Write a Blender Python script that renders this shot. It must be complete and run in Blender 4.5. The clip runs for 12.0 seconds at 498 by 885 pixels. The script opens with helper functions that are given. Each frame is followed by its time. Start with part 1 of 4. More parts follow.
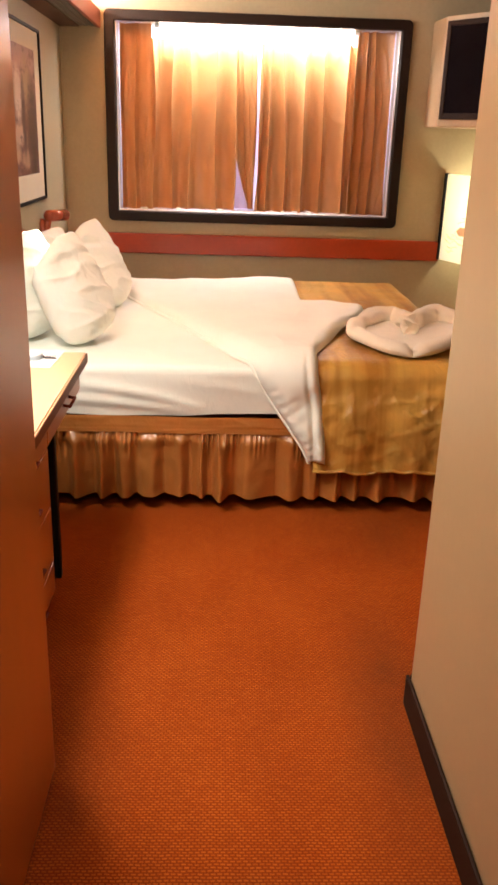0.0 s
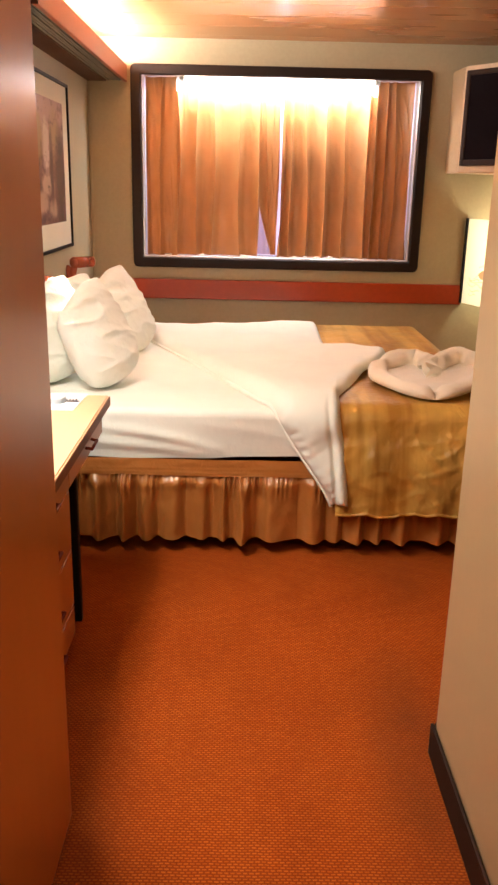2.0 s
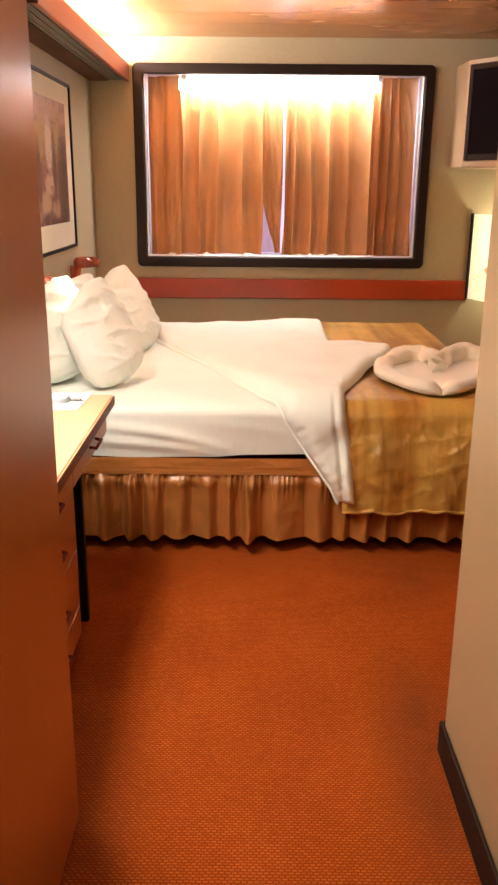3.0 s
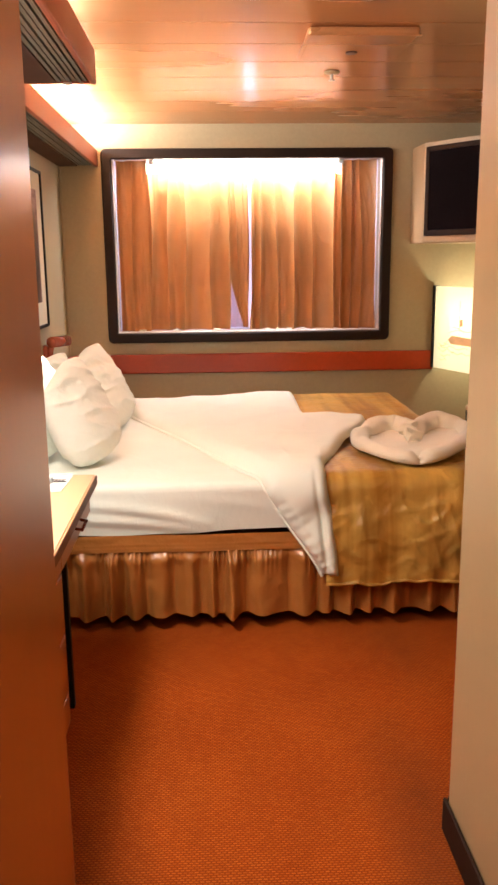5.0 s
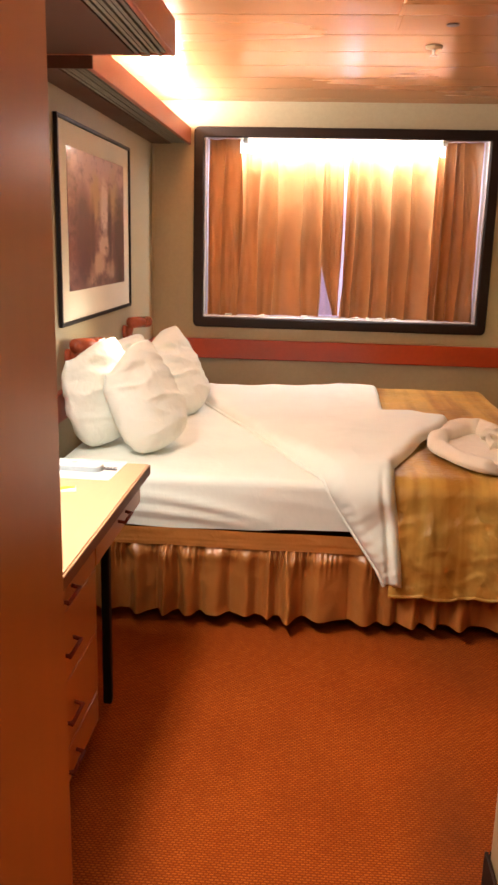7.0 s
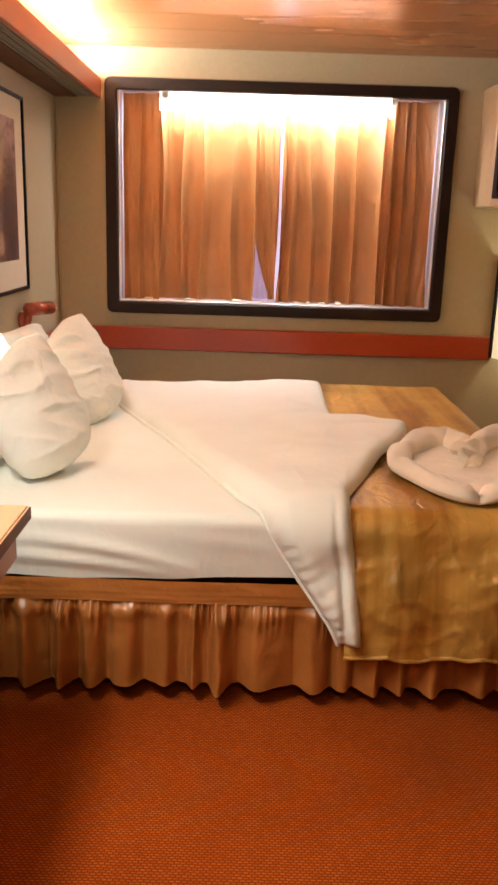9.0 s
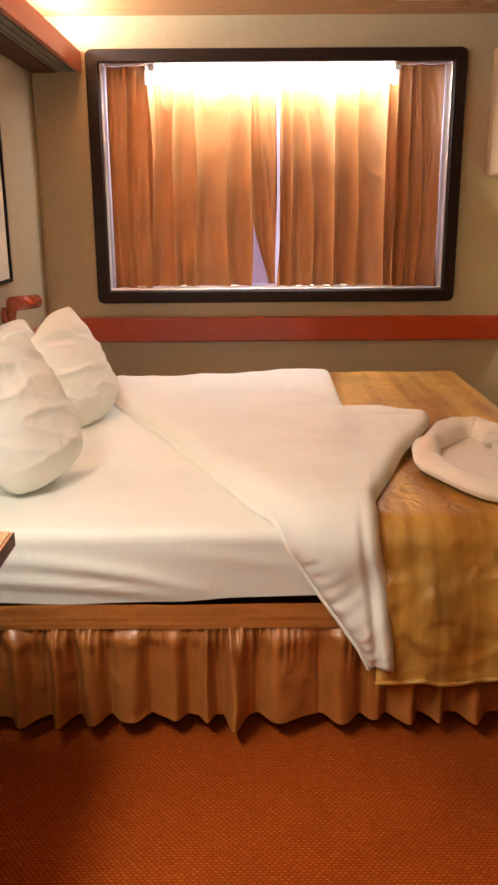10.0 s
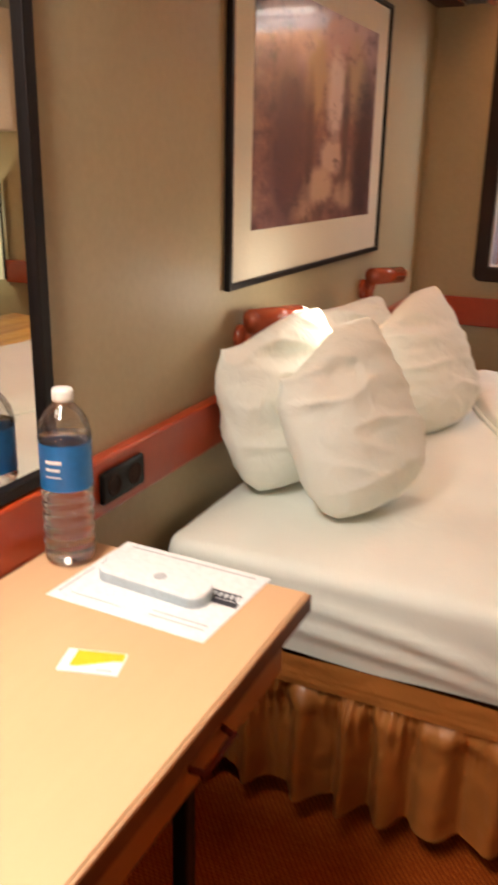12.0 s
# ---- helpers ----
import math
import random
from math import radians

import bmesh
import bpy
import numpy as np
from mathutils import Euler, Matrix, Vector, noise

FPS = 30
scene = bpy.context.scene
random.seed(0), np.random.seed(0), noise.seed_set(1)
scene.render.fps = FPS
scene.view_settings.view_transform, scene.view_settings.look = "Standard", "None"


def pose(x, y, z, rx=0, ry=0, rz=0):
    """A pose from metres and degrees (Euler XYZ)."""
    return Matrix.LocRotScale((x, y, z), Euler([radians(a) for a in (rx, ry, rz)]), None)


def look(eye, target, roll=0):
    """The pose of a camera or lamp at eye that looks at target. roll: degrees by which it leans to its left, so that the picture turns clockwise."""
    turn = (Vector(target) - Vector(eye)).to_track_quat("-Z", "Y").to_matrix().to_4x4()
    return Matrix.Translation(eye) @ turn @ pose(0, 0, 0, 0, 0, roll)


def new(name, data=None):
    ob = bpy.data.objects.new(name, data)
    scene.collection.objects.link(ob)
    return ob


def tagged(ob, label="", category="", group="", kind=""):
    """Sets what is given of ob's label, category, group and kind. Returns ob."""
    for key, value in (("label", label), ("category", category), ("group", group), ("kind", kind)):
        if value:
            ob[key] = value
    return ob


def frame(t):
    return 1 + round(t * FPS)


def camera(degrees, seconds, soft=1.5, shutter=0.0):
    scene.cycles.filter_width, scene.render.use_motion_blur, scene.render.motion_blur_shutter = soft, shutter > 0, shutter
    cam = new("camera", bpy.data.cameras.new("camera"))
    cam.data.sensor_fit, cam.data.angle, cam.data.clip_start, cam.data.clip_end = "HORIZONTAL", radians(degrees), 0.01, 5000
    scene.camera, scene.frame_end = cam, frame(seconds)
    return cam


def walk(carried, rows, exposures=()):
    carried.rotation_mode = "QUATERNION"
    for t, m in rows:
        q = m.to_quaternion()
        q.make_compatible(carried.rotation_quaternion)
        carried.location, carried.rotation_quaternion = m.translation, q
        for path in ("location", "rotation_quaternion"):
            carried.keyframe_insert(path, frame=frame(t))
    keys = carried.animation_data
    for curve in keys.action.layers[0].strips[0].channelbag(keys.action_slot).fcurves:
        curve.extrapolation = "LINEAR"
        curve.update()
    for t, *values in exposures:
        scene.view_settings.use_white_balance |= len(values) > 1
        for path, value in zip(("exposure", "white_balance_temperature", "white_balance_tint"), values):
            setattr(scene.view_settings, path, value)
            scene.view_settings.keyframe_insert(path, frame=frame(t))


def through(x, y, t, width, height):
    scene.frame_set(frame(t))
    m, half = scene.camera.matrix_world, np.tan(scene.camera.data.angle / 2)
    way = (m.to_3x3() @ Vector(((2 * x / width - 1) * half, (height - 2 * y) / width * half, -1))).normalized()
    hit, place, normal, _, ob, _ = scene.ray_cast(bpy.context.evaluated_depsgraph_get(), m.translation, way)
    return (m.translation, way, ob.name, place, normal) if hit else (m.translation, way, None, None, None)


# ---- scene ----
cam = camera(33.5, 12.0, soft=2.6, shutter=0.5)
PATH = [
    (0, (0.091, 0.151, 1.361), (0.172, 2.026, 0.67), 1.9),
    (0.5, (0.092, 0.146, 1.359), (0.14, 2.042, 0.723), 1.5),
    (1, (0.098, 0.149, 1.351), (0.118, 2.051, 0.734), 1.0),
    (1.5, (0.107, 0.147, 1.354), (0.118, 2.052, 0.747), 0.9),
    (2, (0.101, 0.153, 1.357), (0.121, 2.063, 0.764), 1.3),
    (2.5, (0.111, 0.159, 1.353), (0.122, 2.068, 0.758), 0.9),
    (4.5, (0.093, 0.168, 1.338), (0.097, 2.103, 0.832), -0.3),
    (5, (0.045, 0.163, 1.368), (0.135, 2.113, 0.936), -0.6),
    (5.5, (0.054, 0.204, 1.38), (0.108, 2.133, 0.856), 2.4),
    (6, (0.114, 0.269, 1.377), (-0.028, 2.217, 0.948), 2.7),
    (6.5, (0.147, 0.288, 1.372), (-0.025, 2.238, 0.96), 1.3),
    (7, (0.171, 0.32, 1.376), (0.021, 2.257, 0.904), 1.4),
    (7.5, (0.175, 0.423, 1.361), (0.14, 2.367, 0.889), 1.5),
    (7.7, (0.133, 0.503, 1.354), (0.164, 2.452, 0.907), 1.8),
    (9.3, (0.175, 1.045, 1.345), (0.161, 2.961, 0.77), 1.8),
    (9.5, (0.174, 1.094, 1.336), (0.125, 2.992, 0.708), 1.4),
    (10, (0.145, 1.229, 1.322), (0.151, 3.153, 0.773), -0.4),
    (10.5, (0.119, 1.327, 1.311), (0.113, 3.217, 0.657), 0.5),
    (11, (0.129, 1.47, 1.323), (-0.158, 3.358, 0.729), 0.9),
    (11.5, (0.11, 1.581, 1.32), (-0.465, 3.373, 0.644), 2.0),
    (12, (0.052, 1.728, 1.318), (-0.737, 3.451, 0.679), 1.2),
]

# ---- exposure, world and lights ----
PATH_ROWS = [(t, look(eye, target, roll)) for t, eye, target, roll in PATH]
walk(cam, PATH_ROWS, [(0, 0.0), (5, -0.08), (7, -0.15), (9.5, -0.38), (11, -0.54), (12, -0.68)])

world = bpy.data.worlds.new("world")
scene.world = world
world.use_nodes = True
world.node_tree.nodes["Background"].inputs[0].default_value = (1.0, 0.8, 0.6, 1)
world.node_tree.nodes["Background"].inputs[1].default_value = 0.02

WARM = (1.0, 0.77, 0.50)
COVE = (1.0, 0.94, 0.88)


def area_lamp(name, eye, target, sx, sy, watts, colour):
    data = bpy.data.lights.new(name, "AREA")
    data.shape, data.size, data.size_y, data.energy, data.color = "RECTANGLE", sx, sy, watts, colour
    ob = new(name, data)
    ob.matrix_world = look(eye, target)
    return ob


def bulb(name, place, watts, radius, colour):
    data = bpy.data.lights.new(name, "POINT")
    data.energy, data.shadow_soft_size, data.color = watts, radius, colour
    ob = new(name, data)
    ob.location = place
    return ob


area_lamp("cove_lamp", (-0.665, 4.30, 2.030), (-0.60, 4.30, 2.155), 1.9, 0.06, 58, COVE)
area_lamp("desk_cove_lamp", (-0.52, 2.35, 2.10), (-0.30, 2.35, 2.155), 1.5, 0.06, 25, COVE)
area_lamp("window_tube_lamp", (0.29, 5.455, 1.945), (0.29, 5.490, 1.55), 1.12, 0.03, 26, (0.92, 0.94, 1.0))
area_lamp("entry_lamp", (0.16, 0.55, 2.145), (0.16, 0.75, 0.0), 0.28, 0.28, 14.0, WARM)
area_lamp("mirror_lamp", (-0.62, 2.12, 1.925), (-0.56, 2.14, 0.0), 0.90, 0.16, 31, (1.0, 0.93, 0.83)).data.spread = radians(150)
bulb("reading_bulb", (-0.60, 3.68, 0.99), 3.0, 0.025, (1.0, 0.9, 0.74))
bulb("corner_bulb", (1.70, 5.12, 1.00), 9.0, 0.05, (1.0, 0.93, 0.66))

# ---- materials ----


def tint(c, k):
    return (min(c[0] * k, 1), min(c[1] * k, 1), min(c[2] * k, 1), 1)


def nodes_of(name):
    m = bpy.data.materials.new(name)
    m.use_nodes = True
    nt = m.node_tree
    return m, nt, nt.nodes["Principled BSDF"]


def add_node(nt, kind, **values):
    n = nt.nodes.new(kind)
    for k, v in values.items():
        n.inputs[k].default_value = v
    return n


def mapped(nt, scale):
    co = nt.nodes.new("ShaderNodeTexCoord")
    mp = nt.nodes.new("ShaderNodeMapping")
    mp.inputs["Scale"].default_value = scale
    nt.links.new(co.outputs["Object"], mp.inputs["Vector"])
    return mp.outputs["Vector"]


def ramp(nt, source, a, b, lo=0.3, hi=0.7):
    r = nt.nodes.new("ShaderNodeValToRGB")
    r.color_ramp.elements[0].position, r.color_ramp.elements[1].position = lo, hi
    r.color_ramp.elements[0].color, r.color_ramp.elements[1].color = a, b
    nt.links.new(source, r.inputs["Fac"])
    return r.outputs["Color"]


def mixed(nt, a, b, fac, kind="MULTIPLY"):
    x = nt.nodes.new("ShaderNodeMix")
    x.data_type, x.blend_type = "RGBA", kind
    x.inputs["Factor"].default_value = fac
    nt.links.new(a, x.inputs["A"])
    nt.links.new(b, x.inputs["B"])
    return x.outputs["Result"]


def surface(name, base, rough=0.6, metal=0.0, var=0.1, scale=(3, 3, 3), fine=(90, 90, 90), grain=0.06, bump=0.05, coat=0.0, sheen=0.0, rough_var=0.08, gloss=0.5):
    """Broad blotches, fine grain, relief and a gloss that varies with the blotches."""
    m, nt, p = nodes_of(name)
    broad = add_node(nt, "ShaderNodeTexNoise", Scale=1.0, Detail=4.0)
    nt.links.new(mapped(nt, scale), broad.inputs["Vector"])
    small = add_node(nt, "ShaderNodeTexNoise", Scale=1.0, Detail=3.0)
    nt.links.new(mapped(nt, fine), small.inputs["Vector"])
    c1 = ramp(nt, broad.outputs["Fac"], tint(base, 1 - var), tint(base, 1 + var))
    c2 = ramp(nt, small.outputs["Fac"], (1 - 2 * grain,) * 3 + (1,), (1, 1, 1, 1))
    nt.links.new(mixed(nt, c1, c2, 1.0), p.inputs["Base Color"])
    rr = add_node(nt, "ShaderNodeMapRange")
    rr.inputs["To Min"].default_value, rr.inputs["To Max"].default_value = max(rough - rough_var, 0.02), min(rough + rough_var, 1)
    nt.links.new(broad.outputs["Fac"], rr.inputs["Value"])
    nt.links.new(rr.outputs["Result"], p.inputs["Roughness"])
    p.inputs["Metallic"].default_value = metal
    p.inputs["Specular IOR Level"].default_value = gloss
    p.inputs["Coat Weight"].default_value = coat
    p.inputs["Coat Roughness"].default_value = 0.15
    p.inputs["Sheen Weight"].default_value = sheen
    if bump:
        b = add_node(nt, "ShaderNodeBump", Strength=bump, Distance=0.002)
        nt.links.new(small.outputs["Fac"], b.inputs["Height"])
        nt.links.new(b.outputs["Normal"], p.inputs["Normal"])
    return m


def glowing(name, colour, strength):
    m, nt, p = nodes_of(name)
    p.inputs["Base Color"].default_value = (*colour, 1)
    p.inputs["Emission Color"].default_value = (*colour, 1)
    p.inputs["Emission Strength"].default_value = strength
    return m


def carpet_material():
    m, nt, p = nodes_of("woven_carpet")
    brick = nt.nodes.new("ShaderNodeTexBrick")
    brick.offset = 0.5
    for k, v in (("Color1", (0.52, 0.122, 0.014, 1)), ("Color2", (0.41, 0.082, 0.008, 1)), ("Mortar", (0.22, 0.034, 0.004, 1)), ("Scale", 1.0), ("Mortar Size", 0.0036), ("Mortar Smooth", 1.0), ("Brick Width", 0.0130), ("Row Height", 0.0076)):
        brick.inputs[k].default_value = v
    warp = add_node(nt, "ShaderNodeTexNoise", Scale=1.0, Detail=2.0)
    nt.links.new(mapped(nt, (40, 40, 40)), warp.inputs["Vector"])
    sh = nt.nodes.new("ShaderNodeVectorMath")
    sh.operation = "MULTIPLY_ADD"
    sh.inputs[1].default_value = (0.005, 0.005, 0.0)
    nt.links.new(warp.outputs["Color"], sh.inputs[0])
    nt.links.new(mapped(nt, (1, 1, 1)), sh.inputs[2])
    nt.links.new(sh.outputs["Vector"], brick.inputs["Vector"])
    stain = add_node(nt, "ShaderNodeTexNoise", Scale=1.0, Detail=5.0, Roughness=0.6)
    nt.links.new(mapped(nt, (3.0, 1.8, 2.2)), stain.inputs["Vector"])
    colour = mixed(nt, brick.outputs["Color"], ramp(nt, stain.outputs["Fac"], (0.86, 0.80, 0.78, 1), (1, 1, 1, 1), 0.36, 0.62), 1.0)
    # worn stains by the partition's end and bed's middle; painted shade before the desk
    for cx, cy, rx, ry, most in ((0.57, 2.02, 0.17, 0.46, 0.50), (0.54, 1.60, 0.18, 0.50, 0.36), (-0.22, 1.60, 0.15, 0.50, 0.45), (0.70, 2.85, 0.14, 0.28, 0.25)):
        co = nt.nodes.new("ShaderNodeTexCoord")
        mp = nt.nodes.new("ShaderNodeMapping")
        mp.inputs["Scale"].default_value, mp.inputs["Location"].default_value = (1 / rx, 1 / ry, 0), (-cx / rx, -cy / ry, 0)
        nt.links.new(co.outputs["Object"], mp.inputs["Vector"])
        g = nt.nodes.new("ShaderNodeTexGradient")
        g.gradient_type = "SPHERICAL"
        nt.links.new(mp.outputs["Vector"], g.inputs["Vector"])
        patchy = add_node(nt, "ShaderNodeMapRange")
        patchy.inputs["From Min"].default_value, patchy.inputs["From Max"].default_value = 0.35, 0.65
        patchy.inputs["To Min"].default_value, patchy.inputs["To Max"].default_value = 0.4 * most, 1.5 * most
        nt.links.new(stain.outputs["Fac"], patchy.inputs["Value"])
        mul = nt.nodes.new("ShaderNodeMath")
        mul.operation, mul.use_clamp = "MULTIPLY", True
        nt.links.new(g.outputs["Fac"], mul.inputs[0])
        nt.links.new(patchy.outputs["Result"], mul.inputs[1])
        stain_shade = nt.nodes.new("ShaderNodeMix")
        stain_shade.data_type = "RGBA"
        nt.links.new(mul.outputs["Value"], stain_shade.inputs["Factor"])
        nt.links.new(colour, stain_shade.inputs["A"])
        stain_shade.inputs["B"].default_value = (0.10, 0.026, 0.008, 1)
        colour = stain_shade.outputs["Result"]
    nt.links.new(colour, p.inputs["Base Color"])
    p.inputs["Roughness"].default_value = 0.9
    p.inputs["Specular IOR Level"].default_value = 0.08
    b = add_node(nt, "ShaderNodeBump", Strength=0.4, Distance=0.004)
    b.invert = True
    nt.links.new(brick.outputs["Fac"], b.inputs["Height"])
    nt.links.new(b.outputs["Normal"], p.inputs["Normal"])
    return m


def cloth(name, base, stripes=0.0, pitch=40.0, rough=0.5, sheen=0.3, through=0.0, var=0.1, axis="X", crumple=0.0, second=None, gloss=0.5):
    """Woven cloth: weave relief, tone stripes along one axis, soft creases, and light that passes through it."""
    m, nt, p = nodes_of(name)
    broad = add_node(nt, "ShaderNodeTexNoise", Scale=1.0, Detail=4.0)
    nt.links.new(mapped(nt, (5, 5, 5)), broad.inputs["Vector"])
    colour = ramp(nt, broad.outputs["Fac"], tint(base, 1 - var), tint(base, 1 + var))
    if stripes:
        st = add_node(nt, "ShaderNodeTexNoise", Scale=1.0, Detail=3.0)
        nt.links.new(mapped(nt, (pitch, 0.6, 0.6) if axis == "X" else (0.6, pitch, 0.6)), st.inputs["Vector"])
        dark = second or (1 - stripes, 1 - stripes * 1.1, 1 - stripes * 1.2)
        colour = mixed(nt, colour, ramp(nt, st.outputs["Fac"], (*dark, 1), (1, 1, 1, 1), 0.4, 0.58), 1.0)
    nt.links.new(colour, p.inputs["Base Color"])
    p.inputs["Roughness"].default_value = rough
    p.inputs["Sheen Weight"].default_value = sheen
    p.inputs["Specular IOR Level"].default_value = gloss
    weave = add_node(nt, "ShaderNodeTexNoise", Scale=1.0, Detail=1.0)
    nt.links.new(mapped(nt, (500, 500, 500)), weave.inputs["Vector"])
    b = add_node(nt, "ShaderNodeBump", Strength=0.12, Distance=0.001)
    nt.links.new(weave.outputs["Fac"], b.inputs["Height"])
    last = b
    if crumple:
        cr = add_node(nt, "ShaderNodeTexNoise", Scale=1.0, Detail=3.0, Distortion=0.8)
        nt.links.new(mapped(nt, (16, 16, 12)), cr.inputs["Vector"])
        b2 = add_node(nt, "ShaderNodeBump", Strength=crumple, Distance=0.02)
        nt.links.new(cr.outputs["Fac"], b2.inputs["Height"])
        nt.links.new(b.outputs["Normal"], b2.inputs["Normal"])
        last = b2
    nt.links.new(last.outputs["Normal"], p.inputs["Normal"])
    if through:
        tr = nt.nodes.new("ShaderNodeBsdfTranslucent")
        nt.links.new(colour, tr.inputs["Color"])
        mx = nt.nodes.new("ShaderNodeMixShader")
        mx.inputs[0].default_value = through
        nt.links.new(p.outputs["BSDF"], mx.inputs[1])
        nt.links.new(tr.outputs["BSDF"], mx.inputs[2])
        nt.links.new(mx.outputs["Shader"], nt.nodes["Material Output"].inputs["Surface"])
    return m


def clear(name, colour, rough=0.02, ior=1.45):
    m, nt, p = nodes_of(name)
    p.inputs["Base Color"].default_value = (*colour, 1)
    p.inputs["Transmission Weight"].default_value = 1.0
    p.inputs["Roughness"].default_value = rough
    p.inputs["IOR"].default_value = ior
    return m


def art_material():
    """A forest scene in mauve, brown and ochre: fine foliage strokes, a pale opening and a sunlit path."""
    m, nt, p = nodes_of("forest_print")
    strokes = add_node(nt, "ShaderNodeTexNoise", Scale=1.0, Detail=5.0, Roughness=0.62, Distortion=0.25)
    nt.links.new(mapped(nt, (1, 10, 18)), strokes.inputs["Vector"])
    r = nt.nodes.new("ShaderNodeValToRGB")
    r.color_ramp.elements[0].position, r.color_ramp.elements[0].color = 0.30, (0.050, 0.026, 0.028, 1)
    r.color_ramp.elements[1].position, r.color_ramp.elements[1].color = 0.74, (0.42, 0.31, 0.21, 1)
    for place, c in ((0.42, (0.125, 0.060, 0.070, 1)), (0.52, (0.195, 0.100, 0.100, 1)), (0.62, (0.27, 0.165, 0.135, 1))):
        r.color_ramp.elements.new(place).color = c
    nt.links.new(strokes.outputs["Fac"], r.inputs["Fac"])
    colour = r.outputs["Color"]
    patches = (
        (-0.05, 0.66, 0.60, 0.24, (0.48, 0.31, 0.31, 1), 0.8), (0.02, 0.47, 0.10, 0.14, (0.66, 0.58, 0.56, 1), 1.0),
        (-0.13, 0.50, 0.12, 0.14, (0.42, 0.30, 0.16, 1), 0.8), (0.20, 0.52, 0.14, 0.15, (0.40, 0.29, 0.17, 1), 0.7),
        (0.02, 0.30, 0.13, 0.06, (0.56, 0.42, 0.34, 1), 1.0), (-0.10, 0.22, 0.15, 0.06, (0.50, 0.36, 0.27, 1), 1.0),
        (0.14, 0.19, 0.12, 0.05, (0.44, 0.30, 0.22, 1), 0.8), (-0.22, 0.16, 0.12, 0.05, (0.42, 0.28, 0.21, 1), 0.8),
        (0.30, 0.30, 0.14, 0.30, (0.040, 0.018, 0.026, 1), 1.0), (-0.32, 0.32, 0.16, 0.26, (0.075, 0.038, 0.055, 1), 0.9),
        (0.12, 0.38, 0.05, 0.22, (0.06, 0.03, 0.04, 1), 0.7), (-0.18, 0.34, 0.05, 0.20, (0.08, 0.04, 0.05, 1), 0.7))
    for cy, cz, ry, rz, c, most in patches:
        co = nt.nodes.new("ShaderNodeTexCoord")
        mp = nt.nodes.new("ShaderNodeMapping")
        mp.inputs["Scale"].default_value, mp.inputs["Location"].default_value = (0, 1 / ry, 1 / rz), (0, -cy / ry, -cz / rz)
        nt.links.new(co.outputs["Object"], mp.inputs["Vector"])
        g = nt.nodes.new("ShaderNodeTexGradient")
        g.gradient_type = "SPHERICAL"
        nt.links.new(mp.outputs["Vector"], g.inputs["Vector"])
        mul = nt.nodes.new("ShaderNodeMath")
        mul.operation = "MULTIPLY"
        nt.links.new(g.outputs["Fac"], mul.inputs[0])
        rough = add_node(nt, "ShaderNodeMapRange")
        rough.inputs["From Min"].default_value, rough.inputs["From Max"].default_value = 0.3, 0.6
        rough.inputs["To Max"].default_value = most * 3.4
        nt.links.new(strokes.outputs["Fac"], rough.inputs["Value"])
        nt.links.new(rough.outputs["Result"], mul.inputs[1])
        x = nt.nodes.new("ShaderNodeMix")
        x.data_type = "RGBA"
        nt.links.new(mul.outputs["Value"], x.inputs["Factor"])
        nt.links.new(colour, x.inputs["A"])
        x.inputs["B"].default_value = c
        colour = x.outputs["Result"]
    nt.links.new(colour, p.inputs["Base Color"])
    p.inputs["Roughness"].default_value = 0.4
    p.inputs["Coat Weight"].default_value = 0.5
    p.inputs["Coat Roughness"].default_value = 0.08
    return m


M_WALL = surface("wall_panel_paint", (0.43, 0.355, 0.22), 0.5, var=0.06, scale=(1.2, 1.2, 0.7), fine=(60, 60, 60), grain=0.03, bump=0.03, gloss=0.46)
M_ENTRY = surface("partition_laminate", (0.43, 0.295, 0.157), 0.42, var=0.05, scale=(1, 1, 0.4), fine=(50, 50, 30), grain=0.012, bump=0.02)
M_WOOD = surface("orange_wood_laminate", (0.37, 0.108, 0.022), 0.33, var=0.12, scale=(2.0, 2.0, 0.6), fine=(25, 25, 2), grain=0.025, bump=0.02, coat=0.15)
M_CEIL = surface("copper_toned_ceiling", (0.60, 0.28, 0.115), 0.27, metal=0.35, var=0.03, scale=(0.5, 2, 1), fine=(2, 60, 1), grain=0.02, bump=0.0, rough_var=0.02)
M_GROOVE = surface("ceiling_groove", (0.12, 0.05, 0.025), 0.6, bump=0)
M_RED = surface("red_lacquered_board", (0.38, 0.045, 0.009), 0.34, var=0.12, scale=(2, 2, 2), fine=(40, 40, 40), grain=0.05, bump=0.02, coat=0.2)
M_FASCIA = surface("brick_red_fascia", (0.38, 0.10, 0.045), 0.45, var=0.08, grain=0.04, bump=0.02)
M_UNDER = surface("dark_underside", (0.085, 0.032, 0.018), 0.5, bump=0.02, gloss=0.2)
M_GREY = surface("ribbed_grey_plastic", (0.17, 0.16, 0.13), 0.55, var=0.15, scale=(4, 1, 4), fine=(200, 6, 200), grain=0.1, bump=0.04)
M_FRAME = surface("dark_brown_frame", (0.016, 0.007, 0.004), 0.45, var=0.2, bump=0.02, gloss=0.25)
M_BLACK = surface("black_frame", (0.008, 0.006, 0.006), 0.45, var=0.2, bump=0.02, gloss=0.18)
M_SILVER = surface("silver_lip", (0.75, 0.72, 0.68), 0.3, metal=0.7, var=0.05, bump=0)
M_LINER = surface("pale_recess_liner", (0.70, 0.68, 0.74), 0.6, var=0.05, bump=0.01)
M_BASEB = surface("dark_baseboard", (0.022, 0.010, 0.006), 0.6, var=0.25, scale=(4, 4, 4), bump=0.03, gloss=0.12)
M_CARPET = carpet_material()
